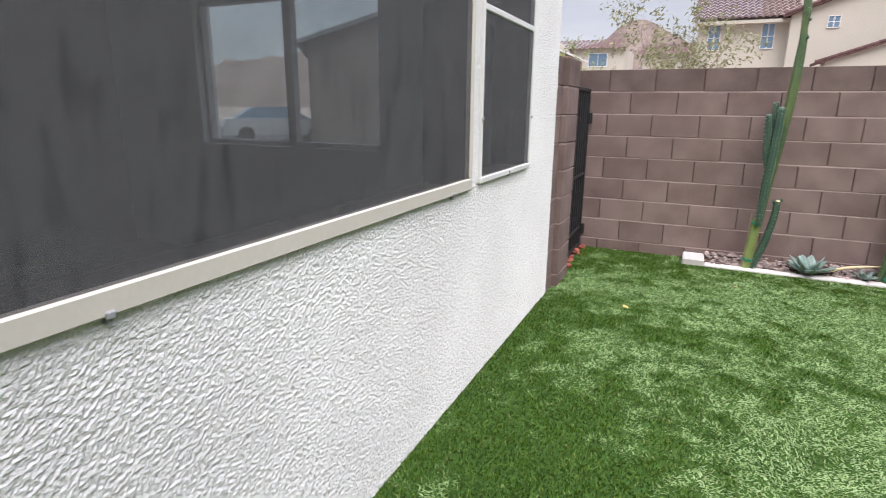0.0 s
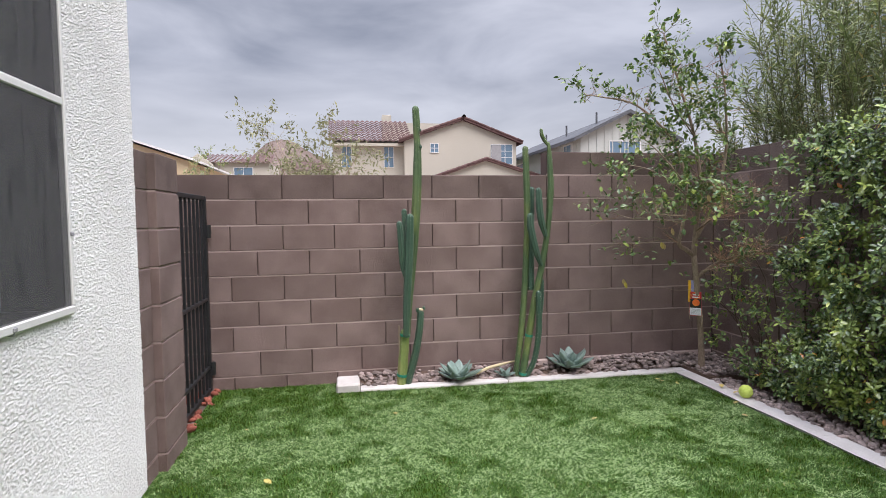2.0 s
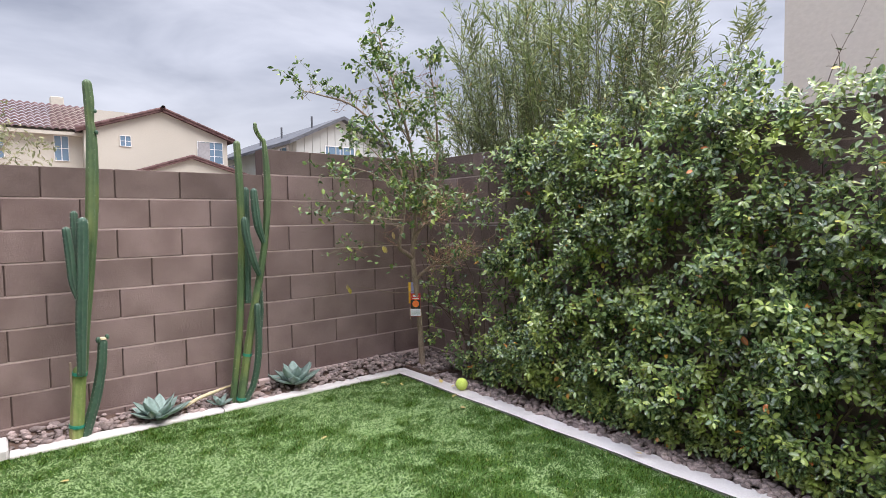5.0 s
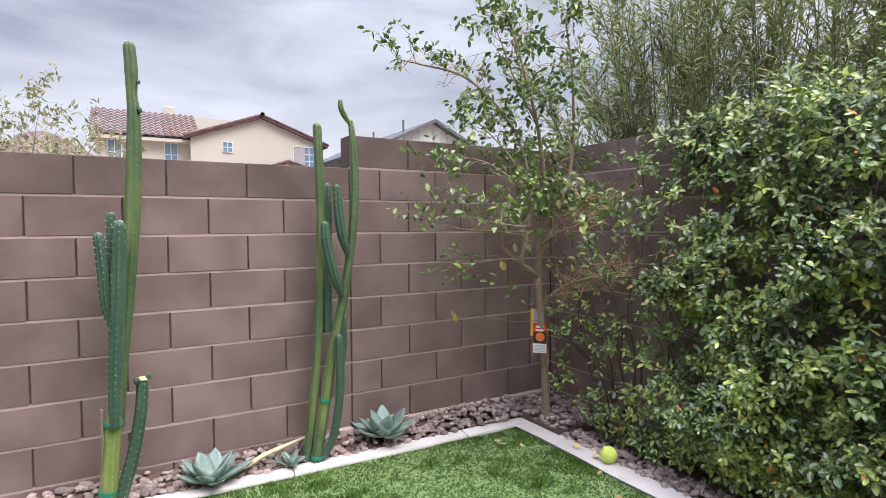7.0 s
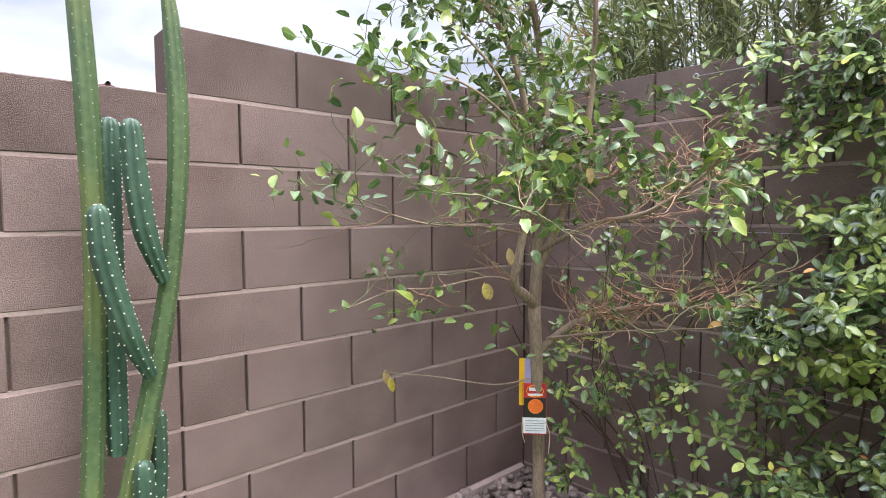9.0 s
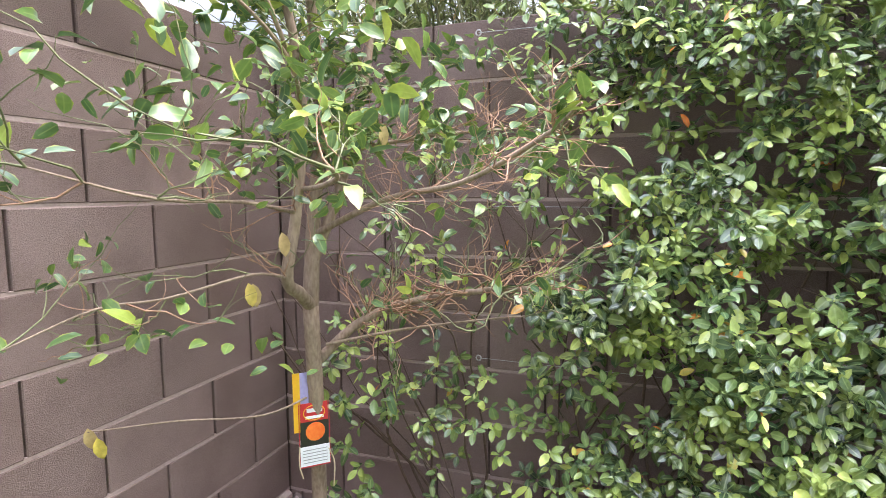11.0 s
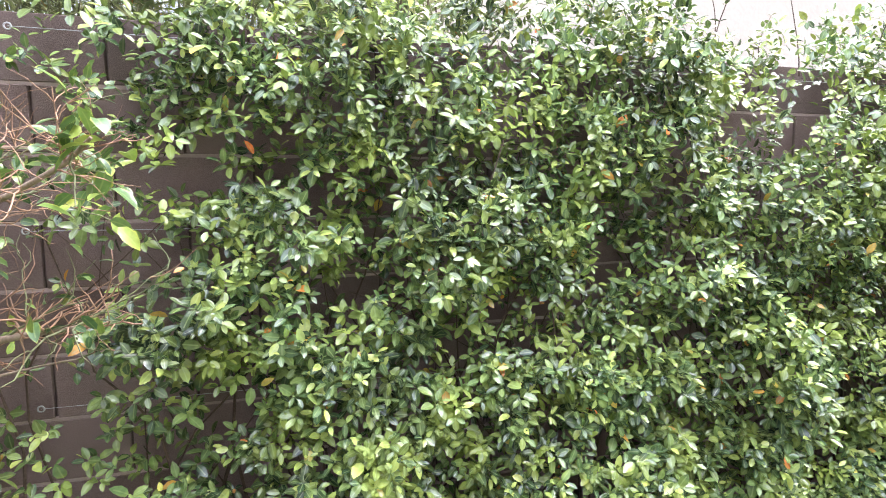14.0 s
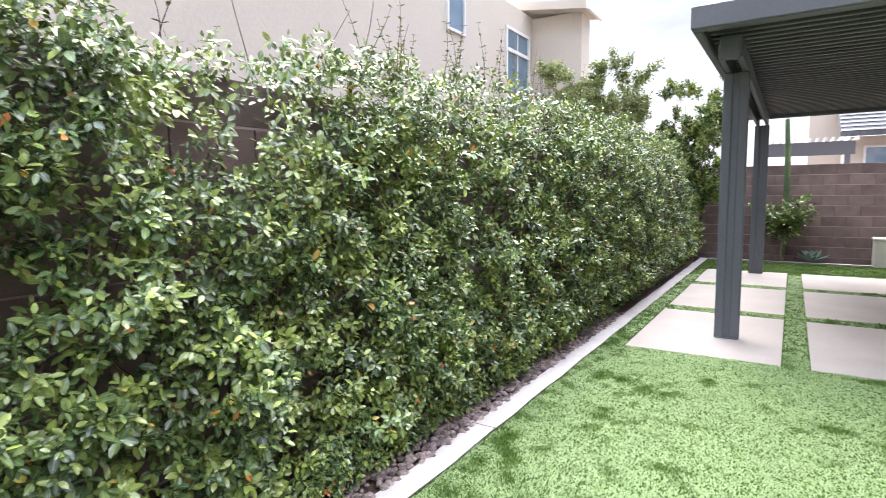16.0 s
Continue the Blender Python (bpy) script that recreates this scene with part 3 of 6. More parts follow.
def stucco_coat(y0, y1, z0, z1, step=0.005):
    """Dashed stucco laid over the plain wall: a sheet of small flat blobs with pits between."""
    ny, nz_ = int((y1 - y0) / step) + 1, int((z1 - z0) / step) + 1
    vs, grain = [], random.Random(31)
    for y in np.linspace(y0, y1, ny):
        for z in np.linspace(z0, z1, nz_):
            a = noise.noise((y * 118.0, z * 126.0, 4.0)) + 0.25 * noise.noise((y * 50.0, z * 55.0, 8.0)) + grain.uniform(-0.3, 0.3)
            t = min(1.0, max(0.0, (a + 0.30) / 0.62))
            vs.append((HX + 0.0012 + 0.0036 * t * t * (3 - 2 * t) + 0.0008 * noise.noise((y * 9, z * 9, 1.0)), y, z))
    i, j = np.meshgrid(np.arange(ny - 1), np.arange(nz_ - 1), indexing="ij")
    a = (i * nz_ + j).ravel()
    tris = np.concatenate([np.stack([a, a + nz_, a + nz_ + 1], 1), np.stack([a, a + nz_ + 1, a + 1], 1)])
    under(new("stucco_coat", mesh_np("stucco_coat", np.array(vs), tris, M_STUCCO)), house)


stucco_coat(-5.75, HY - 0.001, 0.10, WA[2] + 0.01)
stucco_coat(WA[1] - 0.01, WB[0] + 0.01, WA[2] + 0.01, 2.95, 0.005)
stucco_coat(WB[1] - 0.01, HY - 0.001, WA[2] + 0.01, 3.0, 0.005)
stucco_coat(WB[0] + 0.01, WB[1] - 0.01, WA[2] + 0.01, WB[2] + 0.01, 0.005)


def framed_window(name, y0, y1, z0, z1, frame_m, fw, rail=None, label="", clips=()):
    """A screened window in the west wall: proud frame, dark screen, glass behind."""
    w = thing(name, (HX, (y0 + y1) / 2, z0), label, "window", kind="structure")
    x0, x1 = HX - 0.01, HX + 0.021
    for a, b, c, d in ((y0, y1, z0, z0 + fw), (y0, y1, z1 - fw, z1), (y0, y0 + fw * 0.45, z0 + fw, z1 - fw), (y1 - fw * 0.45, y1, z0 + fw, z1 - fw)):
        under(part("window_frame", boxes((x0, x1, a, b, c, d), bevel=0.004), frame_m), w)
    if rail:
        under(part("window_rail", boxes((x0, x1 - 0.004, y0 + fw * 0.45, y1 - fw * 0.45, rail - fw / 2, rail + fw / 2), bevel=0.004), frame_m), w)
    zs = [(z0 + fw, z1 - fw)] if not rail else [(z0 + fw, rail - fw / 2), (rail + fw / 2, z1 - fw)]
    for a, b in zs:
        under(part("sun_screen", boxes((x1 - 0.010, x1 - 0.008, y0 + fw * 0.45, y1 - fw * 0.45, a, b)), M_SCREEN, label="dark grey woven sun screen with drip marks"), w)
        g = under(part("pane", boxes((HX - 0.12, HX - 0.114, y0 + 0.02, y1 - 0.02, a, b)), M_GLASS), w)
        g.visible_shadow = False
    # added lining, coloured dark to give the inner reveal its shade
    for a, b, c, d in ((y0 + 0.004, y1 - 0.004, z0 + 0.002, z0 + 0.012), (y0 + 0.004, y1 - 0.004, z1 - 0.012, z1 - 0.002), (y0 + 0.002, y0 + 0.010, z0 + 0.014, z1 - 0.014), (y1 - 0.010, y1 - 0.002, z0 + 0.014, z1 - 0.014)):
        under(part("window_liner", boxes((HX - 0.224, HX - 0.012, a, b, c, d)), M_REVEAL_SHADE), w)
    for y, z in clips:
        bm = boxes((x1 - 0.003, x1 + 0.006, y - 0.009, y + 0.009, z - 0.008, z + 0.008), bevel=0.003)
        box(bm, x1 - 0.02, x1, y - 0.004, y + 0.004, z - 0.020, z - 0.006, bevel=0.002)
        under(part("clip", bm, M_CLIP, label="small grey plastic retaining clip"), w)
    return w


framed_window("window_1", *WA, M_SCREEN_FRAME, 0.052, None, "wide window with dark dusty sun screen and almond frame", [(-4.98, 1.114), (-3.46, 1.114)])
framed_window("window_2", *WB, M_WHITE_FRAME, 0.030, 1.905, "narrow window with dark sun screen and white frame", [(-2.70, 1.135), (-3.135, 1.42), (-2.315, 1.42)])
w3 = thing("window_3", ((EW[0] + EW[1]) / 2, HY, EW[2]), "bright two-pane window at the end of the room", "window", kind="structure")
for a, b, c, d in ((EW[0], EW[1], EW[2], EW[2] + 0.04), (EW[0], EW[1], EW[3] - 0.04, EW[3]), (EW[0], EW[0] + 0.04, EW[2] + 0.04, EW[3] - 0.04), (EW[1] - 0.04, EW[1], EW[2] + 0.04, EW[3] - 0.04), (-2.37, -2.29, EW[2] + 0.04, EW[3] - 0.04)):
    under(part("window_frame", boxes((a, b, HY - 0.14, HY - 0.07, c, d)), M_BLIND), w3)

# block pilaster that carries the gate
pil = thing("gate_pilaster", (-0.2, -1.25, 0), "brown concrete block gate pilaster beside the house corner", "pilaster")
for k in range(9):
    z0, z1 = k * C + 0.004, (k + 1) * C - 0.004
    m_ = M_CAPBLOCK if k == 8 else M_BLOCK
    under(part("block", boxes((-0.40, -0.075 + random.uniform(-.002, .002), -1.44, -1.06, z0, z1), bevel=0.004), m_), pil)
    under(part("block", boxes((-0.36, -0.118, HY + 0.006, -1.446, z0, z1), bevel=0.004), m_), pil)
under(part("mortar", boxes((-0.39, -0.083, -1.436, -1.068, 0, 9 * C - 0.008), (-0.35, -0.124, HY + 0.004, -1.45, 0, 9 * C - 0.008)), M_MORTAR), pil)

# iron gate, closed
gate = thing("iron_gate", (-0.18, -0.55, 0.1), "closed black wrought iron side gate with round pickets", "gate")
gy0, gy1, gz0, gz1 = -1.03, -0.03, 0.12, 1.655
for a, b, c, d in ((gy0, gy1, gz1 - 0.03, gz1), (gy0, gy1, gz0, gz0 + 0.03), (gy0, gy1, 0.84, 0.865), (gy0, gy1, 0.30, 0.325)):
    under(part("rail", boxes((-0.197, -0.163, a, b, c, d), bevel=0.003), M_GATE), gate)
for y in (gy0, gy1 - 0.04):
    under(part("stile", boxes((-0.2, -0.16, y, y + 0.04, gz0, gz1), bevel=0.004), M_GATE), gate)
for i in range(9):
    y = gy0 + 0.04 + (i + 0.5) * (gy1 - gy0 - 0.08) / 9
    under(part("picket", boxes((-0.189, -0.171, y - 0.009, y + 0.009, gz0 + 0.02, gz1 - 0.02), bevel=0.002), M_GATE), gate)
for z in (1.38, 0.30):
    bm = bmesh.new()
    bmesh.ops.create_cone(bm, cap_ends=True, segments=12, radius1=0.022, radius2=0.022, depth=0.10, matrix=Matrix.Translation((-0.15, -0.05, z)))
    box(bm, -0.17, -0.135, -0.06, -0.002, z - 0.02, z + 0.02, bevel=0.003)
    under(part("hinge", bm, M_GATE), gate)
under(part("latch", boxes((-0.165, -0.13, -1.03, -0.93, 0.99, 1.06), bevel=0.006), M_GATE), gate)

# curbs
curb = thing("curb", (3.7, -1, 0.0), "pale concrete garden curb in cast lengths edging the lawn", "curb", kind="structure")


def curb_piece(x0, y0, x1, y1, wide, top):
    """A rounded kerb length from one point to the other, its width on the left-hand side."""
    d = Vector((x1 - x0, y1 - y0, 0))
    n = int(max(2, d.length / 0.25))
    side = Vector((-d.y, d.x, 0)).normalized()
    prof = [(0, 0.0), (0, top - 0.012), (0.004, top - 0.004), (0.012, top), (wide - 0.012, top), (wide - 0.004, top - 0.004), (wide, top - 0.012), (wide, 0.0)]
    bm = bmesh.new()
    rings = []
    for i in range(n + 1):
        p = Vector((x0, y0, 0)) + d * (i / n)
        w = 0.004 * math.sin(i * 1.7 + x0 * 3)
        rings.append([bm.verts.new(p + side * (a + w) + Vector((0, 0, b + (0.002 * math.sin(i * 2.3) if b > 0 else 0)))) for a, b in prof])
    for r, q in zip(rings, rings[1:]):
        for i in range(len(prof) - 1):
            bm.faces.new((r[i], q[i], q[i + 1], r[i + 1]))
    bm.faces.new(rings[0])
    bm.faces.new(rings[-1][::-1])
    bmesh.ops.recalc_face_normals(bm, faces=bm.faces)
    under(part("curb_length", bm, M_CURB), curb)


CT = 0.122
for a, b in ((0.995, 2.195), (2.201, 3.30), (3.306, 3.803)):
    curb_piece(a, -0.275 - 0.02 * (a - 1), b, -0.275 - 0.02 * (b - 1), 0.115, CT)
ys = [-0.334, -1.78, -3.3, -4.9, -6.6, -8.4, -10.2, -12.0, -13.6, -14.75]
for a, b in zip(ys, ys[1:]):
    curb_piece(3.68, b + 0.003, 3.68, a - 0.003, -0.125, CT)
curb_piece(-0.1, -14.72, 3.66, -14.72, -0.11, CT)
under(part("end_block", boxes((0.808, 0.992, -0.265, -0.012, 0.02, 0.165), bevel=0.012), M_CURB, label="rough pale concrete end block"), curb)

# patio slabs
slabs = thing("pavement", (2, -10, 0.1), "pale concrete patio slabs with turf strips between", "pavement", kind="structure")
for y0, y1 in ((-9.10, -7.19), (-11.22, -9.36), (-13.12, -11.48)):
    for x0, x1 in ((2.235, 3.485), (0.30, 2.035)):
        under(part("slab", boxes((x0, x1, y0, y1, 0.0, 0.105), bevel=0.006), M_SLAB), slabs)

# ---- lawn ----
def sm(a, b, v):
    t = np.clip((v - a) / (b - a), 0, 1)
    return t * t * (3 - 2 * t)


def field(x, y, freq, o):
    """Smooth noise over the yard, worked out on a grid and read between its points."""
    step = 0.22 / freq
    gx, gy = np.arange(-0.3, 4.0 + step, step), np.arange(-15.0, 0.3 + step, step)
    g = np.array([[noise.noise((a * freq, c * freq, o)) for c in gy] for a in gx])
    u, w = (x + 0.3) / step, (y + 15.0) / step
    i, j = np.clip(u.astype(int), 0, len(gx) - 2), np.clip(w.astype(int), 0, len(gy) - 2)
    a, c = u - i, w - j
    return g[i, j] * (1 - a) * (1 - c) + g[i + 1, j] * a * (1 - c) + g[i, j + 1] * (1 - a) * c + g[i + 1, j + 1] * a * c


def blades(x0, x1, y0, y1, per_m2, tall, wide):
    n = int((x1 - x0) * (y1 - y0) * per_m2)
    x, y = rng.uniform(x0, x1, n), rng.uniform(y0, y1, n)
    keep = np.ones(n, bool)
    for a, b in ((-9.10, -7.19), (-11.22, -9.36), (-13.12, -11.48)):
        for c, d in ((2.235, 3.485), (0.30, 2.035)):
            keep &= ~((x > c - 0.01) & (x < d + 0.01) & (y > a - 0.01) & (y < b + 0.01))
    keep &= ~((x > 0.80) & (y > -0.28 - 0.02 * (x - 1)))
    x, y = x[keep], y[keep]
    n = len(x)
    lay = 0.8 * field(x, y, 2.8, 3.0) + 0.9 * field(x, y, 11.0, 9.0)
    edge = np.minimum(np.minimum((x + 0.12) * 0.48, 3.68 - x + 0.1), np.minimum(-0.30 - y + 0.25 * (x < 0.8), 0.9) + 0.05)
    # sheen painted into blade colour, fading toward edges and house; also sets lean
    flat_sheen = 0.12 + 0.72 * field(x, y, 1.15, 21.0) + 0.55 * field(x, y, 3.6, 23.0) + 0.75 * field(x, y, 8.0, 25.0) + 0.35 * field(x, y, 24.0, 27.0)
    flat_sheen += 0.75 * np.clip(edge - 0.34, -0.6, 0.2) + 0.25 * sm(-3.2, -4.6, y) * sm(1.2, 2.0, x) - 1.2 * sm(-12.6, -13.4, y) - 0.35 * sm(-2.2, -3.6, y) * sm(1.3, 0.7, x)
    flat_sheen = sm(-0.22, 0.42, flat_sheen + rng.normal(0, 0.10, n))
    ang = -1.57 + lay * 1.6 + rng.normal(0, 1.3, n)
    lean = np.clip(0.42 + 0.62 * flat_sheen + lay * 0.5 + rng.normal(0, 0.25, n), 0.05, 1.35)
    h = tall * rng.uniform(0.75, 1.15, n)
    d = np.stack([np.cos(ang) * np.sin(lean), np.sin(ang) * np.sin(lean), np.cos(lean)], 1)
    s = np.stack([-np.sin(ang), np.cos(ang), np.zeros(n)], 1) * wide / 2
    b = np.stack([x, y, np.full(n, TURF - 0.013)], 1)
    mid = b + d * (h * 0.55)[:, None]
    tip = mid + np.stack([d[:, 0] * 1.25, d[:, 1] * 1.25, d[:, 2] * 0.6], 1) * (h * 0.45)[:, None]
    v = np.stack([b - s, b + s, mid + s, mid - s, tip], 1).reshape(-1, 3)
    f = (np.array([(0, 1, 2), (0, 2, 3), (3, 2, 4)])[None] + (np.arange(n) * 5)[:, None, None]).reshape(-1, 3)
    return v, f, np.repeat(flat_sheen, 5)


def joined(rows):
    vs, fs, ws, o = [], [], [], 0
    for v, f, w in rows:
        vs.append(v)
        fs.append(f + o)
        ws.append(w)
        o += len(v)
    return np.concatenate(vs), np.concatenate(fs), np.concatenate(ws)


v, f, flat_sheen = joined([blades(-0.115, 3.675, -5.4, -0.005, 12500, 0.022, 0.0046), blades(0.3, 3.675, -7.6, -5.4, 11000, 0.023, 0.0050), blades(0.3, 3.675, -14.6, -7.6, 3000, 0.028, 0.0092)])
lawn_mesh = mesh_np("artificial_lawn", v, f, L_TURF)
lawn_mesh.attributes.new("painted_sheen", "FLOAT", "POINT").data.foreach_set("value", flat_sheen.astype(np.float32))
tagged(new("artificial_lawn", lawn_mesh), "green artificial turf with matted patches, their sheen painted pale", "lawn", kind="stuff")

# ---- gravel ----
def stone_shape(seed):
    bm = bmesh.new()
    bmesh.ops.create_cube(bm, size=1.0)
    bmesh.ops.subdivide_edges(bm, edges=bm.edges, cuts=1, use_grid_fill=True)
    r = random.Random(seed)
    off = Vector((r.random() * 30, r.random() * 30, r.random() * 30))
    for q in bm.verts:
        n_ = q.co.normalized()
        q.co = n_ * (0.5 + 0.16 * noise.noise(n_ * 1.6 + off)) * (1 + 0.1 * r.random())
    bmesh.ops.triangulate(bm, faces=bm.faces)
    return bm


STONES = []
for i in range(6):
    bm = stone_shape(i)
    me = bpy.data.meshes.new("stone")
    bm.to_mesh(me)
    bm.free()
    me.materials.append(M_STONE)
    me.polygons.foreach_set("use_smooth", [True] * len(me.polygons))
    STONES.append(me)
ST_V = [np.array([tuple(q.co) for q in me.vertices]) for me in STONES]
ST_F = [np.array([tuple(p.vertices) for p in me.polygons]) for me in STONES]


def stone_rows(n, where):
    rows = []
    for i in range(n):
        x, y, z = where()
        s = random.uniform(0.020, 0.050)
        m = pose(x, y, z + s * 0.1, random.uniform(-25, 25), random.uniform(-25, 25), random.uniform(0, 360)) @ Matrix.Diagonal((s * random.uniform(1.0, 1.6), s, s * random.uniform(0.55, 0.8), 1))
        rows.append((random.randrange(6), m))
    return rows


def bed_a():
    x = random.uniform(1.0, 3.85)
    y = random.uniform(-0.185 - 0.02 * (x - 1), -0.005)
    return x, y, 0.115 + 0.06 * (y + 0.2) / 0.2 + 0.03 * max(0, x - 2.6)


def bed_corner():
    x, y = random.uniform(3.62, 4.26), random.uniform(-0.62, -0.005)
    return (x, y, 0.13 + 0.05 * random.random()) if x > 3.82 or y > -0.22 else (4.0, -0.1, 0.15)


def bed_b():
    return random.uniform(3.81, 4.0), random.uniform(-8.5, -0.5), 0.115


near_stones = stone_rows(290, bed_a)
more_a, corner_s, bed_bs = stone_rows(420, bed_a), stone_rows(620, bed_corner), stone_rows(2100, bed_b)
gravel = thing("gravel_bed", (2.3, -0.1, 0.1), "pinkish grey river gravel between curb and wall", "gravel", kind="stuff")
sv, sf, o = [], [], 0
for k, m in more_a + corner_s + bed_bs:
    a = np.array(m)
    sv.append(ST_V[k] @ a[:3, :3].T + a[:3, 3])
    sf.append(ST_F[k] + o)
    o += len(ST_V[k])
tagged(under(new("loose_gravel", mesh_np("loose_gravel", np.concatenate(sv), np.concatenate(sf), M_STONE, True)), gravel), kind="stuff")
for k, m in near_stones:
    ob = new("stone", STONES[k])
    ob.parent = gravel
    ob.matrix_parent_inverse = Matrix.Translation(gravel.location).inverted()
    ob.matrix_basis = m
bm = prism([(-0.20, 0.02), (-0.20, 0.11), (-0.005, 0.165), (-0.005, 0.02)], "x", 0.995, 3.8)
under(part("gravel_base", bm, M_SOIL), gravel)
under(part("gravel_base", boxes((3.8, XB - 0.002, -0.62, -0.004, 0.02, 0.145)), M_SOIL), gravel)
red = thing("red_rock_strip", (-0.1, -0.5, 0.08), "loose red lava rocks along the gate sill", "rock")
for i in range(70):
    s = random.uniform(0.03, 0.07)
    ob = new("rock", STONES[i % 6].copy() if i < 6 else bpy.data.objects["rock" if i % 6 == 0 else "rock.%03d" % (i % 6)].data)
    if i < 6:
        ob.data.materials[0] = M_REDROCK
    ob.parent = red
    ob.matrix_parent_inverse = Matrix.Translation(red.location).inverted()
    ob.matrix_basis = pose(random.uniform(-0.5, -0.10), random.uniform(-1.0, -0.05), 0.095 + 0.02 * random.random(), random.uniform(-40, 40), random.uniform(-40, 40), random.uniform(0, 360)) @ Matrix.Diagonal((s * 1.3, s, s * 0.7, 1))

# ---- cacti ----
def column(points, radii, ribs, depth, n=6, round_tip=True):
    """A ribbed cactus column along a path; returns mesh data and the areole places along its ribs."""
    pts = smooth_path(points, n)
    src = np.linspace(0, 1, len(radii))
    rad = 0.8 * np.interp(np.linspace(0, 1, len(pts)), src, radii)
    if round_tip:
        d = unit((pts[-1] - pts[-2])[None])[0]
        pts = np.concatenate([pts, [pts[-1] + d * rad[-1] * 0.45, pts[-1] + d * rad[-1] * 0.8, pts[-1] + d * rad[-1] * 0.98]])
        rad = np.concatenate([rad, [rad[-1] * 0.86, rad[-1] * 0.55, rad[-1] * 0.12]])
    tan = unit(np.gradient(pts, axis=0))
    s = unit(np.cross(tan, np.array([0.2, 0.97, 0.1])))
    q = np.cross(s, tan)
    k = ribs * 4
    ang = np.arange(k) * 2 * np.pi / k
    prof = 1 - depth * (0.5 - 0.5 * np.cos(ang * ribs)) ** 0.8
    ring = pts[:, None] + (rad[:, None] * prof[None])[..., None] * (np.cos(ang)[None, :, None] * s[:, None] + np.sin(ang)[None, :, None] * q[:, None])
    f = []
    for i in range(len(pts) - 1):
        for j in range(k):
            a, b, c, d = i * k + j, i * k + (j + 1) % k, (i + 1) * k + j, (i + 1) * k + (j + 1) % k
            f += [(a, b, c), (b, d, c)]
    return ring.reshape(-1, 3), np.array(f), ring[:, ::4]


def cactus(name, at, label, arms, ties=()):
    c = thing(name, at, label, "cactus")
    for pts, radii, ribs, material, nm in arms:
        v, f, rib = column(pts, radii, ribs, 0.28)
        arm = under(new(nm, mesh_np(nm, v, f, material, True)), c)
        o, dv, df = 0, [], []
        seg = np.linalg.norm(np.diff(rib[:, 0], axis=0), axis=1)
        cum = np.concatenate([[0], np.cumsum(seg)])
        for j in range(rib.shape[1]):
            for t in np.arange(0.02 + 0.012 * (j % 2), cum[-1], 0.032):
                p = np.array([np.interp(t, cum, rib[:, j, a]) for a in range(3)])
                r = 0.0026 if material == M_CACTUS_DARK else 0.0014
                dv.append(p + r * np.array([(1, 0, 0), (-1, 0, 0), (0, 1, 0), (0, -1, 0), (0, 0, 1), (0, 0, -1)]))
                df.append(np.array([(0, 2, 4), (2, 1, 4), (1, 3, 4), (3, 0, 4), (2, 0, 5), (1, 2, 5), (3, 1, 5), (0, 3, 5)]) + o)
                o += 6
        a = new("areole_dots", mesh_np("areole_dots", np.concatenate(dv), np.concatenate(df), M_SPINE))
        a.parent = arm
        a["kind"] = "stuff"
    for (x, y, z), r in ties:
        bm = bmesh.new()
        bmesh.ops.create_cone(bm, cap_ends=False, segments=16, radius1=r, radius2=r * 1.02, depth=0.02, matrix=Matrix.Translation((x, y, z)) @ Euler((0.1, 0.15, 0)).to_matrix().to_4x4())
        bmesh.ops.solidify(bm, geom=bm.faces[:], thickness=0.003)
        under(part("tie", bm, M_TIE, label="green plastic garden tie"), c)
    return c


c_one = cactus("columnar_cactus", (1.34, -0.2, 0.1), "tall leaning columnar cactus staked in gravel against the wall", [
    ([(1.325, -0.2, 0.10), (1.34, -0.2, 0.30), (1.36, -0.2, 0.54)], (0.052, 0.05, 0.047), 6, M_CACTUS_OLD, "old_stem"),
    ([(1.375, -0.17, 0.50), (1.40, -0.17, 0.82), (1.425, -0.18, 1.06), (1.45, -0.2, 1.34), (1.47, -0.2, 1.61), (1.48, -0.2, 1.86), (1.483, -0.2, 2.02), (1.478, -0.2, 2.10), (1.478, -0.2, 2.22), (1.472, -0.2, 2.33)],
     (0.038, 0.040, 0.042, 0.044, 0.046, 0.043, 0.036, 0.030, 0.037, 0.034), 6, M_CACTUS, "tall_stem"),
    ([(1.365, -0.25, 0.52), (1.375, -0.25, 0.8), (1.39, -0.25, 1.05), (1.40, -0.25, 1.26), (1.408, -0.25, 1.47)], (0.030, 0.040, 0.043, 0.046, 0.040), 7, M_CACTUS_DARK, "arm"),
    ([(1.375, -0.24, 0.98), (1.348, -0.235, 1.10), (1.338, -0.235, 1.28), (1.325, -0.235, 1.42)], (0.022, 0.032, 0.035, 0.030), 7, M_CACTUS_DARK, "arm"),
    ([(1.39, -0.17, 1.10), (1.378, -0.15, 1.3), (1.375, -0.15, 1.52)], (0.025, 0.030, 0.028), 7, M_CACTUS_DARK, "arm"),
    ([(1.375, -0.20, 0.12), (1.40, -0.21, 0.22), (1.44, -0.22, 0.37), (1.475, -0.22, 0.56), (1.487, -0.22, 0.70)], (0.034, 0.038, 0.038, 0.036, 0.034), 6, M_CACTUS_DARK, "stub_arm"),
], [((1.359, -0.2, 0.525), 0.041), ((1.332, -0.2, 0.20), 0.044)])
bm = bmesh.new()
bmesh.ops.create_cone(bm, cap_ends=True, segments=14, radius1=0.024, radius2=0.020, depth=0.012, matrix=Matrix.Translation((1.489, -0.22, 0.731)))
under(part("cut_face", bm, M_WOOD, label="pale dried cut face"), c_one)
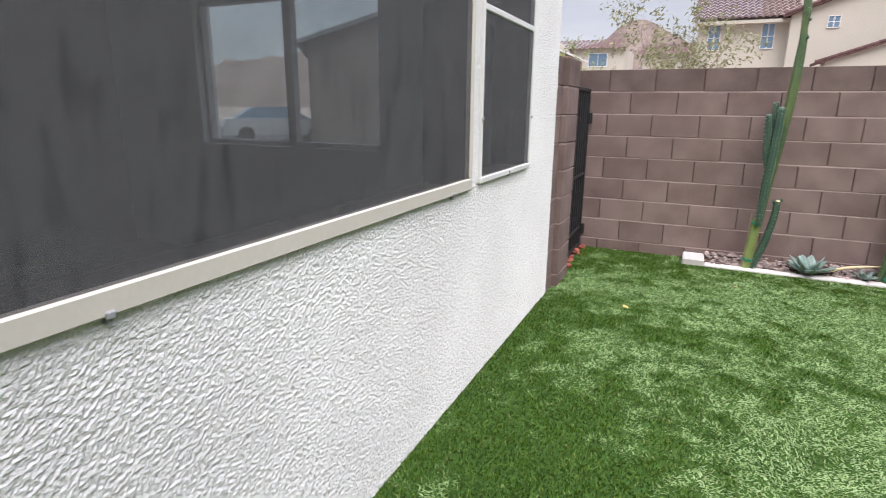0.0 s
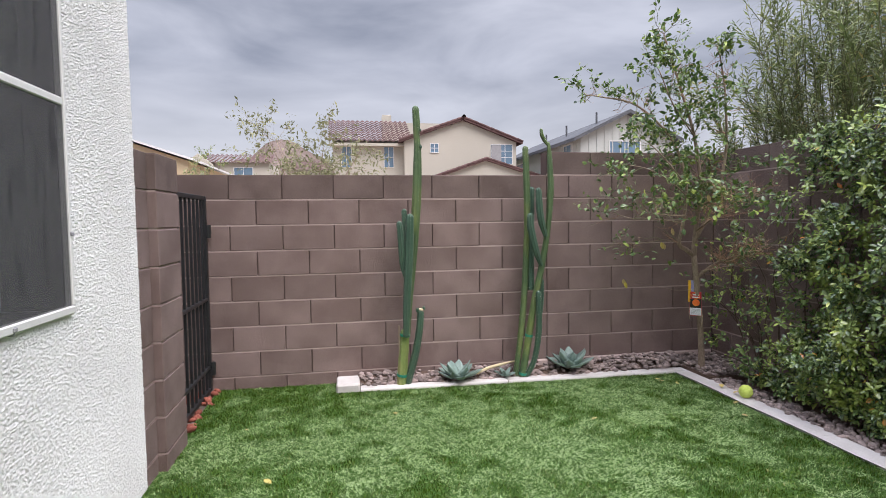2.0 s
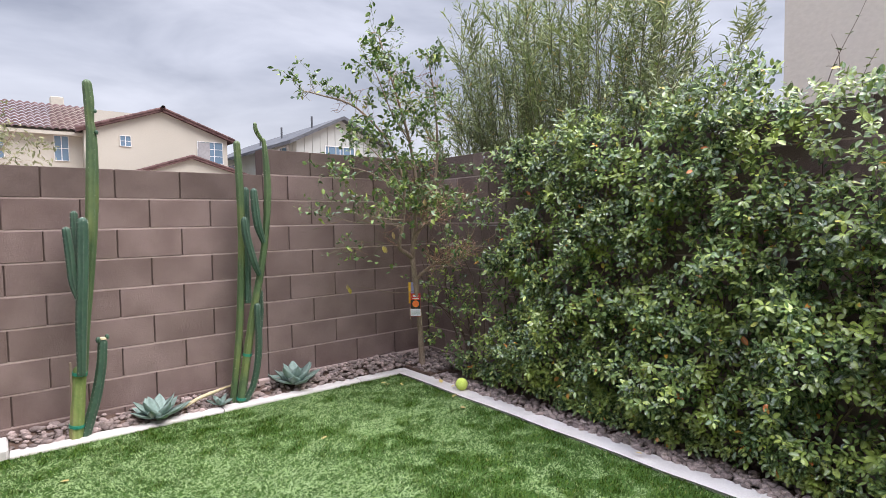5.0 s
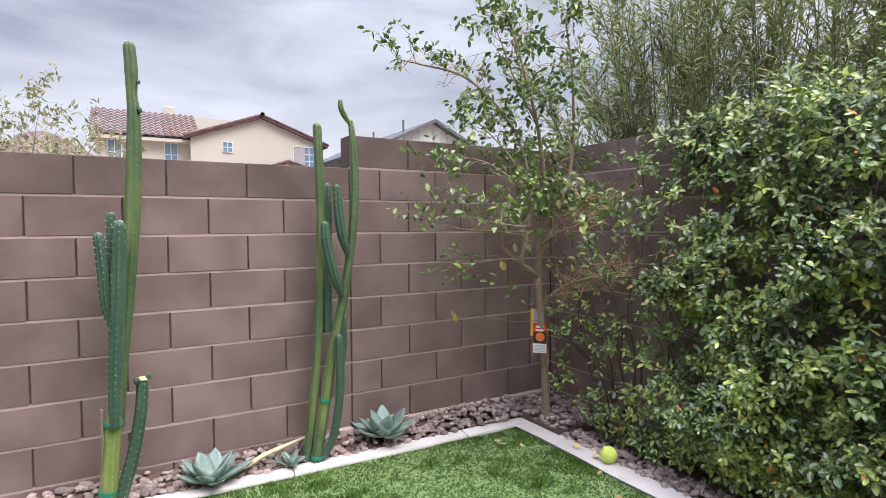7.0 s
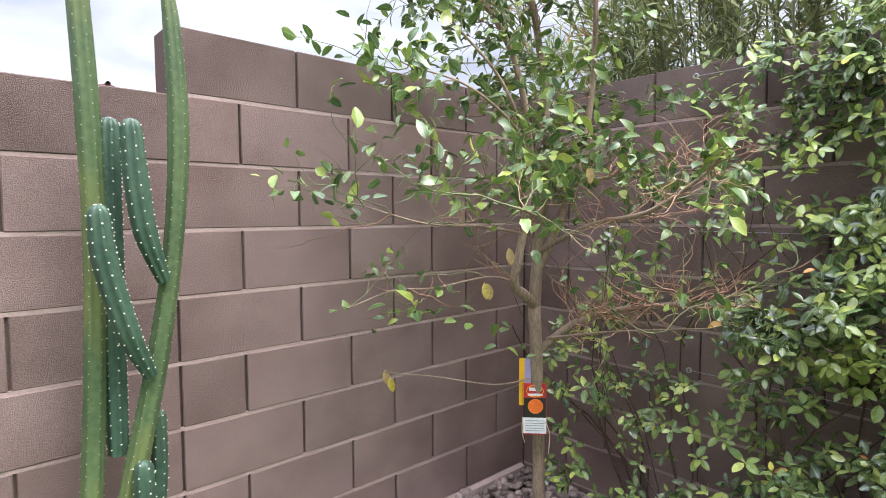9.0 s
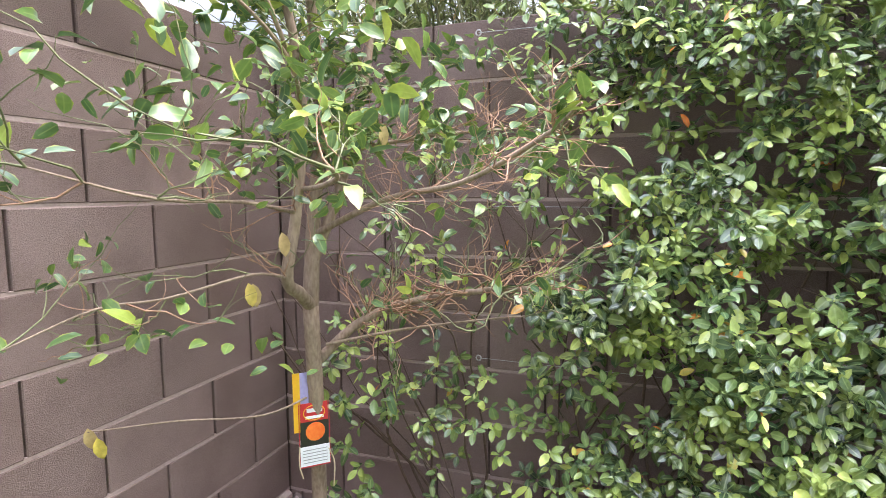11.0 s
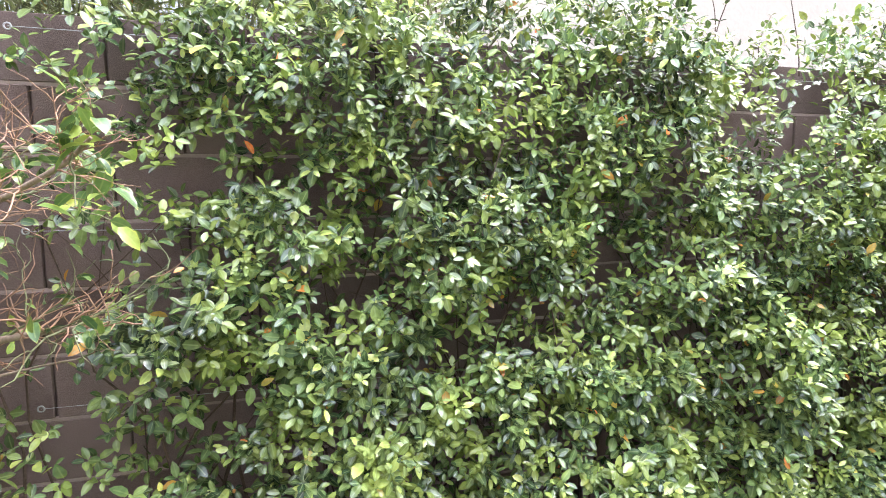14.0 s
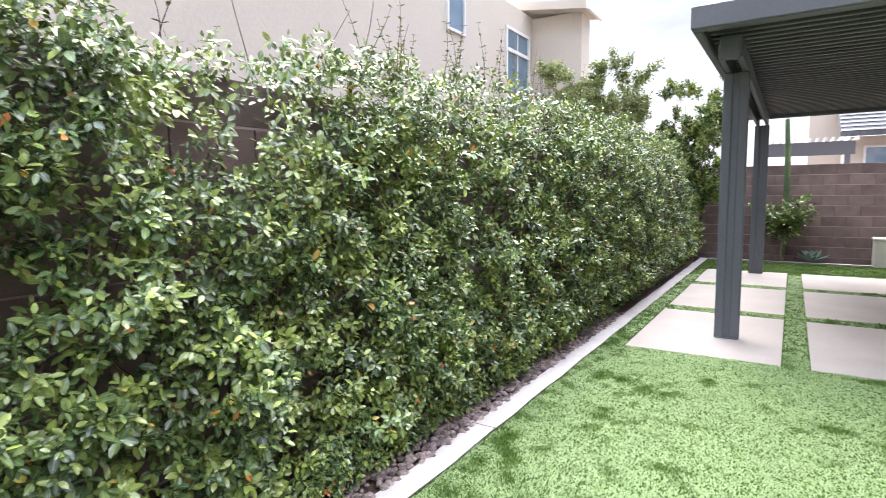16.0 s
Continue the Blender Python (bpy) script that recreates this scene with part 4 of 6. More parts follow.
for bx, by, bz, br in ((1.462, -0.235, 0.725, 0.016), (1.512, -0.225, 0.738, 0.014), (1.508, -0.215, 2.03, 0.012), (1.506, -0.225, 2.16, 0.010)):
    v, f, _ = column([(bx, by, bz - br), (bx, by, bz), (bx, by, bz + br * 0.5)], (br * 0.8, br * 1.25, br), 6, 0.25, 3)
    under(new("bud", mesh_np("bud", v, f, M_CACTUS_DARK, True)), c_one)
cactus("columnar_cactus", (2.37, -0.2, 0.1), "clump of columnar cactus stems with a twisted tip", [
    ([(2.30, -0.17, 0.12), (2.345, -0.17, 0.47), (2.38, -0.16, 0.82), (2.405, -0.16, 1.31), (2.402, -0.17, 1.70), (2.39, -0.17, 2.03)], (0.032, 0.033, 0.033, 0.033, 0.034, 0.031), 6, M_CACTUS, "tall_stem"),
    ([(2.34, -0.21, 0.10), (2.40, -0.2, 0.43), (2.455, -0.2, 0.75), (2.525, -0.2, 1.07), (2.575, -0.2, 1.37), (2.60, -0.2, 1.68), (2.592, -0.2, 1.95), (2.58, -0.2, 2.07)], (0.040, 0.038, 0.036, 0.034, 0.030, 0.034, 0.027, 0.018), 6, M_CACTUS, "tall_stem"),
    ([(2.575, -0.2, 2.06), (2.545, -0.2, 2.10), (2.52, -0.21, 2.14), (2.515, -0.21, 2.18)], (0.014, 0.021, 0.020, 0.017), 6, M_CACTUS, "twisted_tip"),
    ([(2.505, -0.23, 1.06), (2.455, -0.25, 1.18), (2.412, -0.25, 1.36), (2.402, -0.25, 1.47)], (0.022, 0.036, 0.038, 0.032), 7, M_CACTUS_DARK, "arm"),
    ([(2.545, -0.23, 1.30), (2.505, -0.24, 1.42), (2.488, -0.24, 1.55), (2.48, -0.24, 1.68)], (0.022, 0.036, 0.038, 0.032), 7, M_CACTUS_DARK, "arm"),
    ([(2.44, -0.16, 0.85), (2.445, -0.15, 1.3), (2.45, -0.15, 1.69)], (0.032, 0.036, 0.034), 7, M_CACTUS_DARK, "arm"),
    ([(2.375, -0.215, 0.12), (2.44, -0.24, 0.27), (2.475, -0.255, 0.52), (2.475, -0.25, 0.83)], (0.028, 0.030, 0.032, 0.030), 6, M_CACTUS_DARK, "arm"),
    ([(2.52, -0.16, 0.62), (2.535, -0.15, 0.75), (2.54, -0.15, 0.92)], (0.022, 0.028, 0.024), 6, M_CACTUS_DARK, "arm"),
], [((2.407, -0.2, 0.47), 0.034), ((2.349, -0.209, 0.15), 0.035)])


under(part("stake", boxes((1.306, 1.320, -0.20, -0.184, 0.05, 0.60), bevel=0.002), M_BARK, label="thin wooden stake"), c_one)

# ---- agaves ----
def agave(at, size, n, label, group="agaves along the wall"):
    a = thing("agave", at, label, "agave", group)
    for i in range(n):
        t = i / n
        ang, el = i * 2.39996, 0.06 + 0.86 * t ** 1.7
        ln = size * 1.12 * (1.0 - 0.25 * t) * random.uniform(0.9, 1.1)
        bm = bmesh.new()
        rows = []
        for k in range(7):
            u = k / 6
            w = size * 0.245 * (0.62 + 1.6 * u * (1 - u)) * (1 - u ** 5) + 0.001
            droop = el + 0.35 * u
            px, pz = ln * u * math.cos(droop * 0.8 + 0.1), ln * u * math.sin(el + 0.25 * u)
            row = []
            for s, h in ((-1, 0.3), (-0.5, 0.02), (0.5, 0.02), (1, 0.3), (0.5, -0.14), (-0.5, -0.14)):
                row.append(bm.verts.new((px - h * w * math.sin(el), s * w * 0.9, pz + h * w * math.cos(el) + 0.01)))
            rows.append(row)
        for r, q in zip(rows, rows[1:]):
            for j in range(6):
                bm.faces.new((r[j], r[(j + 1) % 6], q[(j + 1) % 6], q[j]))
        tip = bm.verts.new((rows[-1][0].co + rows[-1][3].co) / 2 + Vector((size * 0.03, 0, size * 0.02)))
        for j in range(6):
            bm.faces.new((rows[-1][j], rows[-1][(j + 1) % 6], tip))
        bmesh.ops.rotate(bm, verts=bm.verts, cent=(0, 0, 0), matrix=Matrix.Rotation(ang, 3, "Z"))
        bmesh.ops.recalc_face_normals(bm, faces=bm.faces)
        part("leaf", bm, M_AGAVE, a, smooth=True)
    return a


agave((1.79, -0.20, 0.13), 0.20, 15, "grey-green agave rosette in the gravel bed")
agave((2.80, -0.14, 0.15), 0.22, 16, "large grey-green agave rosette in the gravel bed")
agave((2.20, -0.19, 0.12), 0.10, 10, "small young agave beside a cactus foot")
agave((1.86, -14.9, 0.13), 0.30, 16, "pale agave rosette below the far wall")

# fallen cactus rib, ball, leaves
pts = smooth_path([(1.95, -0.20, 0.165), (2.05, -0.17, 0.20), (2.18, -0.13, 0.215), (2.34, -0.07, 0.225)], 5)
log = tagged(new("dry_cactus_rib", tubes("dry_cactus_rib", [(pts, np.interp(np.linspace(0, 1, len(pts)), [0, .2, .6, 1], [0.005, 0.013, 0.014, 0.006])), (pts[:10] + np.array([0.015, 0.022, 0.004]) * np.linspace(1.4, 0.2, 10)[:, None], np.linspace(0.004, 0.010, 10))], M_WOOD, 7)), "dry split cactus rib lying on the gravel", "dead wood")
bm = bmesh.new()
bmesh.ops.create_icosphere(bm, subdivisions=4, radius=0.034)
for q in bm.verts:
    n_ = q.co.normalized()
    q.co *= 1 + 0.05 * noise.noise(n_ * 9) - 0.05 * max(0, 1 - abs(n_.z * 0.8 + 0.5 * math.sin(math.atan2(n_.y, n_.x) * 2)) * 12)
ball = tagged(part("rubber_ball", bm, M_BALL, smooth=True), "yellow-green knobbly dog ball resting on the curb", "ball")
ball.location, ball.scale = (3.766, -1.07, 0.168), (1.4, 1.4, 1.4)


def ground_leaf(x, y, z, s, turn):
    v, f = leaf_cloud(np.zeros((1, 3)), np.array([[1, 0, 0.08]]), np.array([[0, 0.1, 1]]), np.array([s]), np.array([s * 0.6]), -0.12)
    ob = tagged(new("fallen_leaf", mesh_np("fallen_leaf", v, f, L_DRY, True)), "dry yellow-brown leaf fallen on lawn and curb", "leaf", "fallen leaves")
    ob.matrix_basis = pose(x, y, z, 0, 0, turn)


for x, y, z in ((3.52, -0.62, .105), (3.42, -0.50, .105), (3.63, -1.12, .105), (3.73, -0.86, .137), (3.72, -1.0, .137), (3.56, -1.35, .105), (1.2, -0.8, .105), (0.5, -1.7, .105), (2.5, -1.2, .105), (3.73, -2.6, .137), (0.25, -0.9, .105), (3.45, -0.48, .105)):
    ground_leaf(x, y, z, random.uniform(0.035, 0.06), random.uniform(0, 360))


# ---- hedge ----
def nz(y, z, s, o):
    return np.array([noise.noise((float(a) * s, float(b) * s, o)) for a, b in zip(y, z)])


def hedge_top(y):
    return np.interp(-y, [0.3, 0.9, 1.3, 2.0, 2.9, 3.3, 3.7, 4.4, 5.5, 7.2, 10, 14], [1.2, 1.95, 2.12, 2.24, 2.30, 2.16, 2.08, 2.30, 2.40, 2.48, 2.52, 2.50])


def hedge_points(y0, y1, per_m2):
    n = int((y1 - y0) * 2.5 * per_m2)
    y, z = rng.uniform(y0, y1, n), rng.uniform(0.16, 2.62, n)
    top = hedge_top(y) + 0.14 * nz(y, y * 0, 2.6, 5.0) + 0.07 * nz(y, y * 0, 9.0, 6.0)
    clump, fine = nz(y, z, 3.2, 1.0), nz(y, z, 8.5, 2.0)
    dens = 0.86 + 1.05 * clump + 0.95 * fine
    dens *= 0.10 + 0.90 * sm(-0.92, -1.55, y + 0.25 * np.maximum(0, 0.7 - z))
    dens += 0.55 * sm(0.55, 0.28, z) * sm(-0.62, -1.1, y)
    dens *= 1 - 0.92 * np.exp(-((y + 3.62) / 0.26) ** 2 - ((z - 1.86) / 0.17) ** 2)
    dens *= 1 - 0.45 * np.exp(-((y + 2.95) / 0.35) ** 2 - ((z - 1.62) / 0.13) ** 2)
    dens *= 1 - 0.5 * np.exp(-((y + 1.35) / 0.3) ** 2 - ((z - 1.62) / 0.10) ** 2)
    keep = (rng.uniform(0, 1, n) < dens) & (z < top)
    y, z, top, clump = y[keep], z[keep], top[keep], clump[keep]
    n = len(y)
    x = np.interp(z, [0.16, 0.45, 1.1, 1.7, 2.05, 2.5], [3.90, 3.93, 3.99, 4.05, 4.13, 4.28])
    x += 0.13 * (1 - sm(-0.7, -1.9, y)) * sm(0.3, 0.7, z) - 0.17 * clump - 0.11 * nz(y, z, 8.5, 2.0) - 0.05 * sm(-5, -9, y)
    x += np.where(rng.uniform(0, 1, n) < 0.66, rng.normal(0, 0.03, n), rng.uniform(0.02, 0.20, n))
    over = z > 10 * C
    x = np.where(over, x + rng.uniform(-0.02, 0.22, n), np.minimum(x, XB - 0.05))
    low = (z < 0.42) & (y > -2.4)
    x = np.where(low, x + rng.uniform(0.0, 0.08, n), x)
    x = np.where((z < 0.34), np.maximum(x, np.where(y < -2.6, 3.95, 3.97)), x)
    return np.stack([x, y, z], 1), clump


def sprigs(p, clump, pairs, size):
    n = len(p)
    d = np.stack([-rng.uniform(0.35, 1.0, n), rng.normal(0, 0.42, n), rng.normal(0.30, 0.42, n)], 1)
    d = unit(d)
    b, w, u, ln = [], [], [], []
    ang = rng.uniform(0, 6.28, n)
    ref = unit(np.cross(d, np.array([0.1, 0.2, 1.0])))
    oth = np.cross(d, ref)
    scale = size * rng.uniform(0.75, 1.2, n)
    for k in range(pairs):
        for sgn in (1, -1):
            a = ang + k * 1.57 + rng.normal(0, 0.25, n)
            side = sgn * (np.cos(a)[:, None] * ref + np.sin(a)[:, None] * oth)
            t = k / max(1, pairs - 1)
            w.append(unit(side * (1.0 - 0.35 * t) + d * (0.25 + 0.5 * t) + np.array([-0.05, 0, -0.12])))
            b.append(p + d * (0.018 * k + 0.004) + side * 0.004)
            u.append(d + np.array([-0.1, 0, 1.15]) + rng.normal(0, 0.34, (n, 3)))
            ln.append(scale * (1.05 - 0.3 * t) * rng.uniform(0.8, 1.2, n))
    return np.concatenate(b), np.concatenate(w), np.concatenate(u), np.concatenate(ln)


hedge = thing("jasmine_hedge", (4.1, -6, 0.1), "dense glossy green jasmine hedge climbing the block wall", "hedge")
p_near, c_near = hedge_points(-5.2, -0.38, 1420)
b, w, u, ln = sprigs(p_near, c_near, 3, 0.0435)
pick = np.where((b[:, 1] > -2.3) & (b[:, 1] < -1.5) & (b[:, 2] > 0.9) & (b[:, 2] < 1.6) & (b[:, 0] < 4.0))[0][:290]
rest = np.setdiff1d(np.arange(len(b)), pick)
v, f = leaf_cloud(b[rest], w[rest], u[rest], ln[rest], ln[rest] * rng.uniform(0.46, 0.6, len(rest)), rng.uniform(0.05, 0.22, len(rest)))
tagged(under(new("near_foliage", leaf_mesh("near_foliage", v, f, L_JASMINE)), hedge), kind="stuff")
p_far, c_far = hedge_points(-14.9, -5.2, 760)
b2, w2, u2, ln2 = sprigs(p_far, c_far, 3, 0.054)
v, f = leaf_cloud(b2, w2, u2, ln2, ln2 * 0.6, 0.12, small=True)
tagged(under(new("far_foliage", mesh_np("far_foliage", v, f, L_JASMINE, True)), hedge), kind="stuff")
LEAF_MESH = []
for i in range(5):
    v, f = leaf_cloud(np.zeros((1, 3)), np.array([[1.0, 0, 0]]), np.array([[0, 0, 1.0]]), np.array([0.062]), np.array([0.030 + 0.002 * i]), 0.05 + 0.04 * i)
    LEAF_MESH.append(leaf_mesh("leaf", v, f, L_JASMINE))
for i in pick:
    ww, uu = Vector(w[i]).normalized(), Vector(u[i])
    ss = ww.cross(uu).normalized()
    nn = ss.cross(ww)
    ob = new("leaf", LEAF_MESH[i % 5])
    ob.parent = hedge
    ob.matrix_parent_inverse = Matrix.Translation(hedge.location).inverted()
    sc = ln[i] / 0.062
    ob.matrix_basis = Matrix.Translation(b[i]) @ Matrix((ww, ss, nn)).transposed().to_4x4() @ Matrix.Diagonal((sc, sc, sc, 1))
# vine stems behind the leaves
rows = []
for i in range(190):
    y = random.uniform(-7, -0.6) if i < 150 else random.uniform(-14, -7)
    pts, q = [], Vector((XB - random.uniform(0.03, 0.2), y, 0.1))
    dirn = Vector((0, random.uniform(-0.4, 0.4), 1))
    for k in range(10):
        pts.append(tuple(q))
        dirn += Vector((0, random.uniform(-0.5, 0.5), random.uniform(-0.1, 0.2)))
        dirn.normalize()
        q = q + dirn * random.uniform(0.12, 0.22)
        q.x = min(XB - 0.02, max(3.95, q.x + random.uniform(-0.04, 0.04)))
        q.z = min(q.z, 2.05)
    rows.append((np.array(pts), np.linspace(random.uniform(0.003, 0.008), 0.0016, 10)))
tagged(under(new("vine_growth", tubes("vine_growth", rows, M_VINE, 4)), hedge), kind="stuff")
# bare shoots that stand above the hedge
rows, sb, sw, su, sl = [], [], [], [], []
for i in range(85):
    y = -1.6 - 8.5 * random.random() ** 0.8
    z0 = float(hedge_top(np.array([y]))[0]) - 0.1
    h = random.uniform(0.18, 0.52)
    lean = Vector((random.uniform(-0.15, 0.15), random.uniform(-0.35, 0.35), 1)).normalized()
    p0 = Vector((random.uniform(4.1, 4.4), y, z0))
    pts = [p0 + lean * h * t + Vector((0, 0.04 * math.sin(t * 3 + i), 0)) for t in np.linspace(0, 1, 7)]
    rows.append((np.array([tuple(a) for a in pts]), np.linspace(0.003, 0.0012, 7)))
    if i % 4 == 3:
        continue
    for k in range(2, 7):
        for s in (-1, 1):
            a = i + k * 1.57
            sb.append(tuple(pts[k]))
            sw.append((s * math.cos(a), s * math.sin(a), 0.45))
            su.append((0, 0, 1))
            sl.append(random.uniform(0.022, 0.042) * (1.2 - 0.08 * k))
tagged(under(new("shoot_growth", tubes("shoot_growth", rows, M_VINE, 4)), hedge), kind="stuff")
sl = np.array(sl)
v, f = leaf_cloud(np.array(sb), np.array(sw), np.array(su, float), sl, sl * 0.6, 0.15)
tagged(under(new("shoot_foliage", mesh_np("shoot_foliage", v, f, L_JASMINE, True)), hedge), kind="stuff")


# ---- trees and shrubs ----
def grow(limbs, twig_len, depth, per, seed, droop=0.0, spread=0.9):
    """Twigs that branch off the limbs; returns rows of stems and the places and ways of twig ends."""
    r = random.Random(seed)
    stems, ends = [], []
    def branch(p, d, ln, rad, k):
        pts = [p]
        wob = 0.42
        q, dd = p.copy(), d.copy()
        for i in range(5):
            dd = (dd + Vector((r.uniform(-wob, wob), r.uniform(-wob, wob), r.uniform(-.35, .38) - droop))).normalized()
            q = q + dd * ln / 5
            pts.append(q.copy())
        stems.append((np.array([tuple(a) for a in pts]), np.linspace(rad, rad * 0.35, 6), k))
        ends.append((pts[-1], dd.copy(), k))
        if k < depth:
            for j in range(per):
                i = r.randint(1, 5)
                nd = (dd + Vector((r.uniform(-1, 1), r.uniform(-1, 1), r.uniform(-.6, .9))) * spread).normalized()
                branch(pts[i], nd, ln * r.uniform(0.55, 0.85), rad * 0.6, k + 1)
        else:
            ends.extend((pts[i], dd.copy(), k) for i in (2, 3, 4))
    for pts, r0, r1, n in limbs:
        sp = smooth_path(pts, 5)
        stems.append((sp, np.linspace(r0, r1, len(sp)), 0))
        for j in range(n):
            i = r.randint(max(1, int(len(sp) * 0.25)), len(sp) - 1)
            t = Vector(sp[i]) - Vector(sp[i - 1])
            nd = (t.normalized() * 0.35 + Vector((r.uniform(-1, 1), r.uniform(-1, 1), r.uniform(-.5, .7))) * spread).normalized()
            branch(Vector(sp[i]), nd, twig_len * r.uniform(0.6, 1.2), max(0.0022, r1 * 0.6), 1)
        ends.append((Vector(sp[-1]), Vector(sp[-1]) - Vector(sp[-2]), 0))
    return stems, ends


def leaves_at(ends, n, size, ratio, seed, jitter=0.03, flat=0.3, small=False, curl=0.2):
    g = np.random.default_rng(seed)
    base = np.array([tuple(e[0]) for e in ends for _ in range(n)])
    way = np.array([tuple(e[1].normalized()) for e in ends for _ in range(n)])
    m = len(base)
    base = base + g.normal(0, jitter, (m, 3))
    way = unit(way * 0.5 + g.normal(0, 0.7, (m, 3)))
    up = unit(np.array([0, 0, 1.0]) + g.normal(0, flat, (m, 3)))
    ln = size * g.uniform(0.6, 1.25, m)
    return base, way, up, ln, ln * ratio * g.uniform(0.8, 1.2, m), g.uniform(0, curl * 2, m)


FORK = (3.73, -0.49, 1.13)
tree = thing("citrus_tree", (3.88, -0.40, 0.12), "young citrus tree with curled yellow-edged leaves and bare twigs", "tree")
trunk_pts = smooth_path([(3.885, -0.395, 0.10), (3.865, -0.41, 0.40), (3.805, -0.45, 0.76), FORK], 5)
under(new("trunk", tubes("trunk", [(trunk_pts, np.interp(np.linspace(0, 1, len(trunk_pts)), [0, .08, .35, 1], [0.040, 0.030, 0.024, 0.023]))], M_BARK, 12)), tree)
ELBOW = (3.57, -0.53, 1.235)
limbs = [
    ([FORK, (3.65, -0.51, 1.18), ELBOW, (3.59, -0.55, 1.40), (3.60, -0.57, 1.70), (3.50, -0.54, 2.05), (3.28, -0.38, 2.36), (3.06, -0.18, 2.47), (2.95, -0.11, 2.50)], 0.020, 0.004, 26),
    ([FORK, (3.74, -0.50, 1.35), (3.76, -0.52, 1.70), (3.70, -0.52, 2.10), (3.58, -0.50, 2.50), (3.46, -0.46, 2.92)], 0.024, 0.005, 30),
    ([(3.735, -0.50, 1.26), (3.83, -0.55, 1.50), (3.92, -0.60, 1.90), (3.90, -0.62, 2.40), (3.84, -0.62, 2.75)], 0.018, 0.005, 26),
    ([(3.775, -0.465, 0.94), (3.86, -0.58, 1.06), (3.90, -0.74, 1.125), (3.86, -0.96, 1.175), (3.80, -1.10, 1.20)], 0.016, 0.006, 15),
    ([(3.74, -0.50, 1.33), (3.71, -0.74, 1.43), (3.62, -0.98, 1.47), (3.47, -1.19, 1.55), (3.40, -1.27, 1.60)], 0.010, 0.003, 8),
    ([(3.76, -0.52, 1.55), (3.84, -0.78, 1.60), (3.90, -1.02, 1.62)], 0.009, 0.003, 8),
    ([(3.59, -0.55, 1.40), (3.36, -0.58, 1.43), (3.14, -0.58, 1.44), (2.98, -0.50, 1.49)], 0.0055, 0.0015, 9),
    ([ELBOW, (3.42, -0.545, 1.265), (3.26, -0.46, 1.235), (3.12, -0.44, 1.24), (2.99, -0.38, 1.19)], 0.004, 0.0014, 6),
    ([(3.80, -0.45, 0.84), (3.62, -0.40, 0.835), (3.44, -0.28, 0.875), (3.26, -0.20, 0.91)], 0.0034, 0.0014, 0),
    ([(3.60, -0.57, 1.46), (3.38, -0.75, 1.46), (3.17, -0.92, 1.47), (3.04, -0.99, 1.48)], 0.007, 0.003, 5),
    ([(3.60, -0.57, 1.70), (3.42, -0.60, 1.88), (3.32, -0.53, 2.02), (3.20, -0.45, 2.16)], 0.007, 0.002, 14),
    ([(3.60, -0.57, 1.62), (3.40, -0.68, 1.72), (3.22, -0.66, 1.82), (3.06, -0.60, 1.86)], 0.006, 0.002, 6),
    ([(3.79, -0.50, 1.00), (3.84, -0.72, 1.05), (3.84, -0.98, 1.10), (3.78, -1.10, 1.13)], 0.005, 0.002, 4),
    ([(3.70, -0.52, 2.10), (3.45, -0.62, 2.32), (3.34, -0.60, 2.58), (3.28, -0.54, 2.74)], 0.007, 0.002, 12),
]
stems, ends = grow(limbs, 0.21, 2, 4, 11, spread=1.15)
for s in stems:
    if s[2] == 0:
        under(new("limb", tubes("limb", [s[:2]], M_BARK, 8)), tree)
tagged(under(new("twig_growth", tubes("twig_growth", [s[:2] for i, s in enumerate(stems) if s[2] > 0 and (i % 3 or s[0][0][2] > 1.5)], M_STEM, 4)), tree), kind="stuff")
low = [s for i, s in enumerate(stems) if s[2] > 0 and not i % 3 and s[0][0][2] <= 1.5]
stems2, _ = grow([limbs[k][:3] + (19,) for k in (0, 1, 2, 3, 3, 4, 5)], 0.155, 2, 4, 12, spread=1.5)
tagged(under(new("dry_twig_growth", tubes("dry_twig_growth", [s[:2] for s in low + [q for q in stems2 if q[2] > 0]], M_TWIG, 4), ), tree), kind="stuff")


def keep_inside(p):
    return p[0] < XB - 0.03 and p[1] < -0.03


lv = [e for e in ends if keep_inside(e[0]) and random.random() < (0.13 + 0.62 * sm(1.32, 1.75, e[0][2]))]
B, W, U, LN, WD, CU = leaves_at(lv, 2, 0.041, 0.56, 3, 0.014, 0.8, curl=0.45)
ok = (B[:, 0] < XB - 0.04) & (B[:, 1] < -0.04)
B, W, U, LN, WD, CU = B[ok], W[ok], U[ok], LN[ok], WD[ok], CU[ok]
sel = np.argsort(np.linalg.norm(B - np.array([3.4, -1.2, 1.45]), axis=1))
near_i, far_i = sel[:280], sel[280:]
v, f = leaf_cloud(B[far_i], W[far_i], U[far_i], LN[far_i], WD[far_i], CU[far_i])
tagged(under(new("crown", leaf_mesh("crown", v, f, L_CITRUS)), tree), kind="stuff")
CIT = []
for i in range(5):
    v, f = leaf_cloud(np.zeros((1, 3)), np.array([[1.0, 0, 0]]), np.array([[0, 0, 1.0]]), np.array([0.06]), np.array([0.034]), 0.12 + 0.13 * i)
    CIT.append(leaf_mesh("leaf", v, f, L_CITRUS))


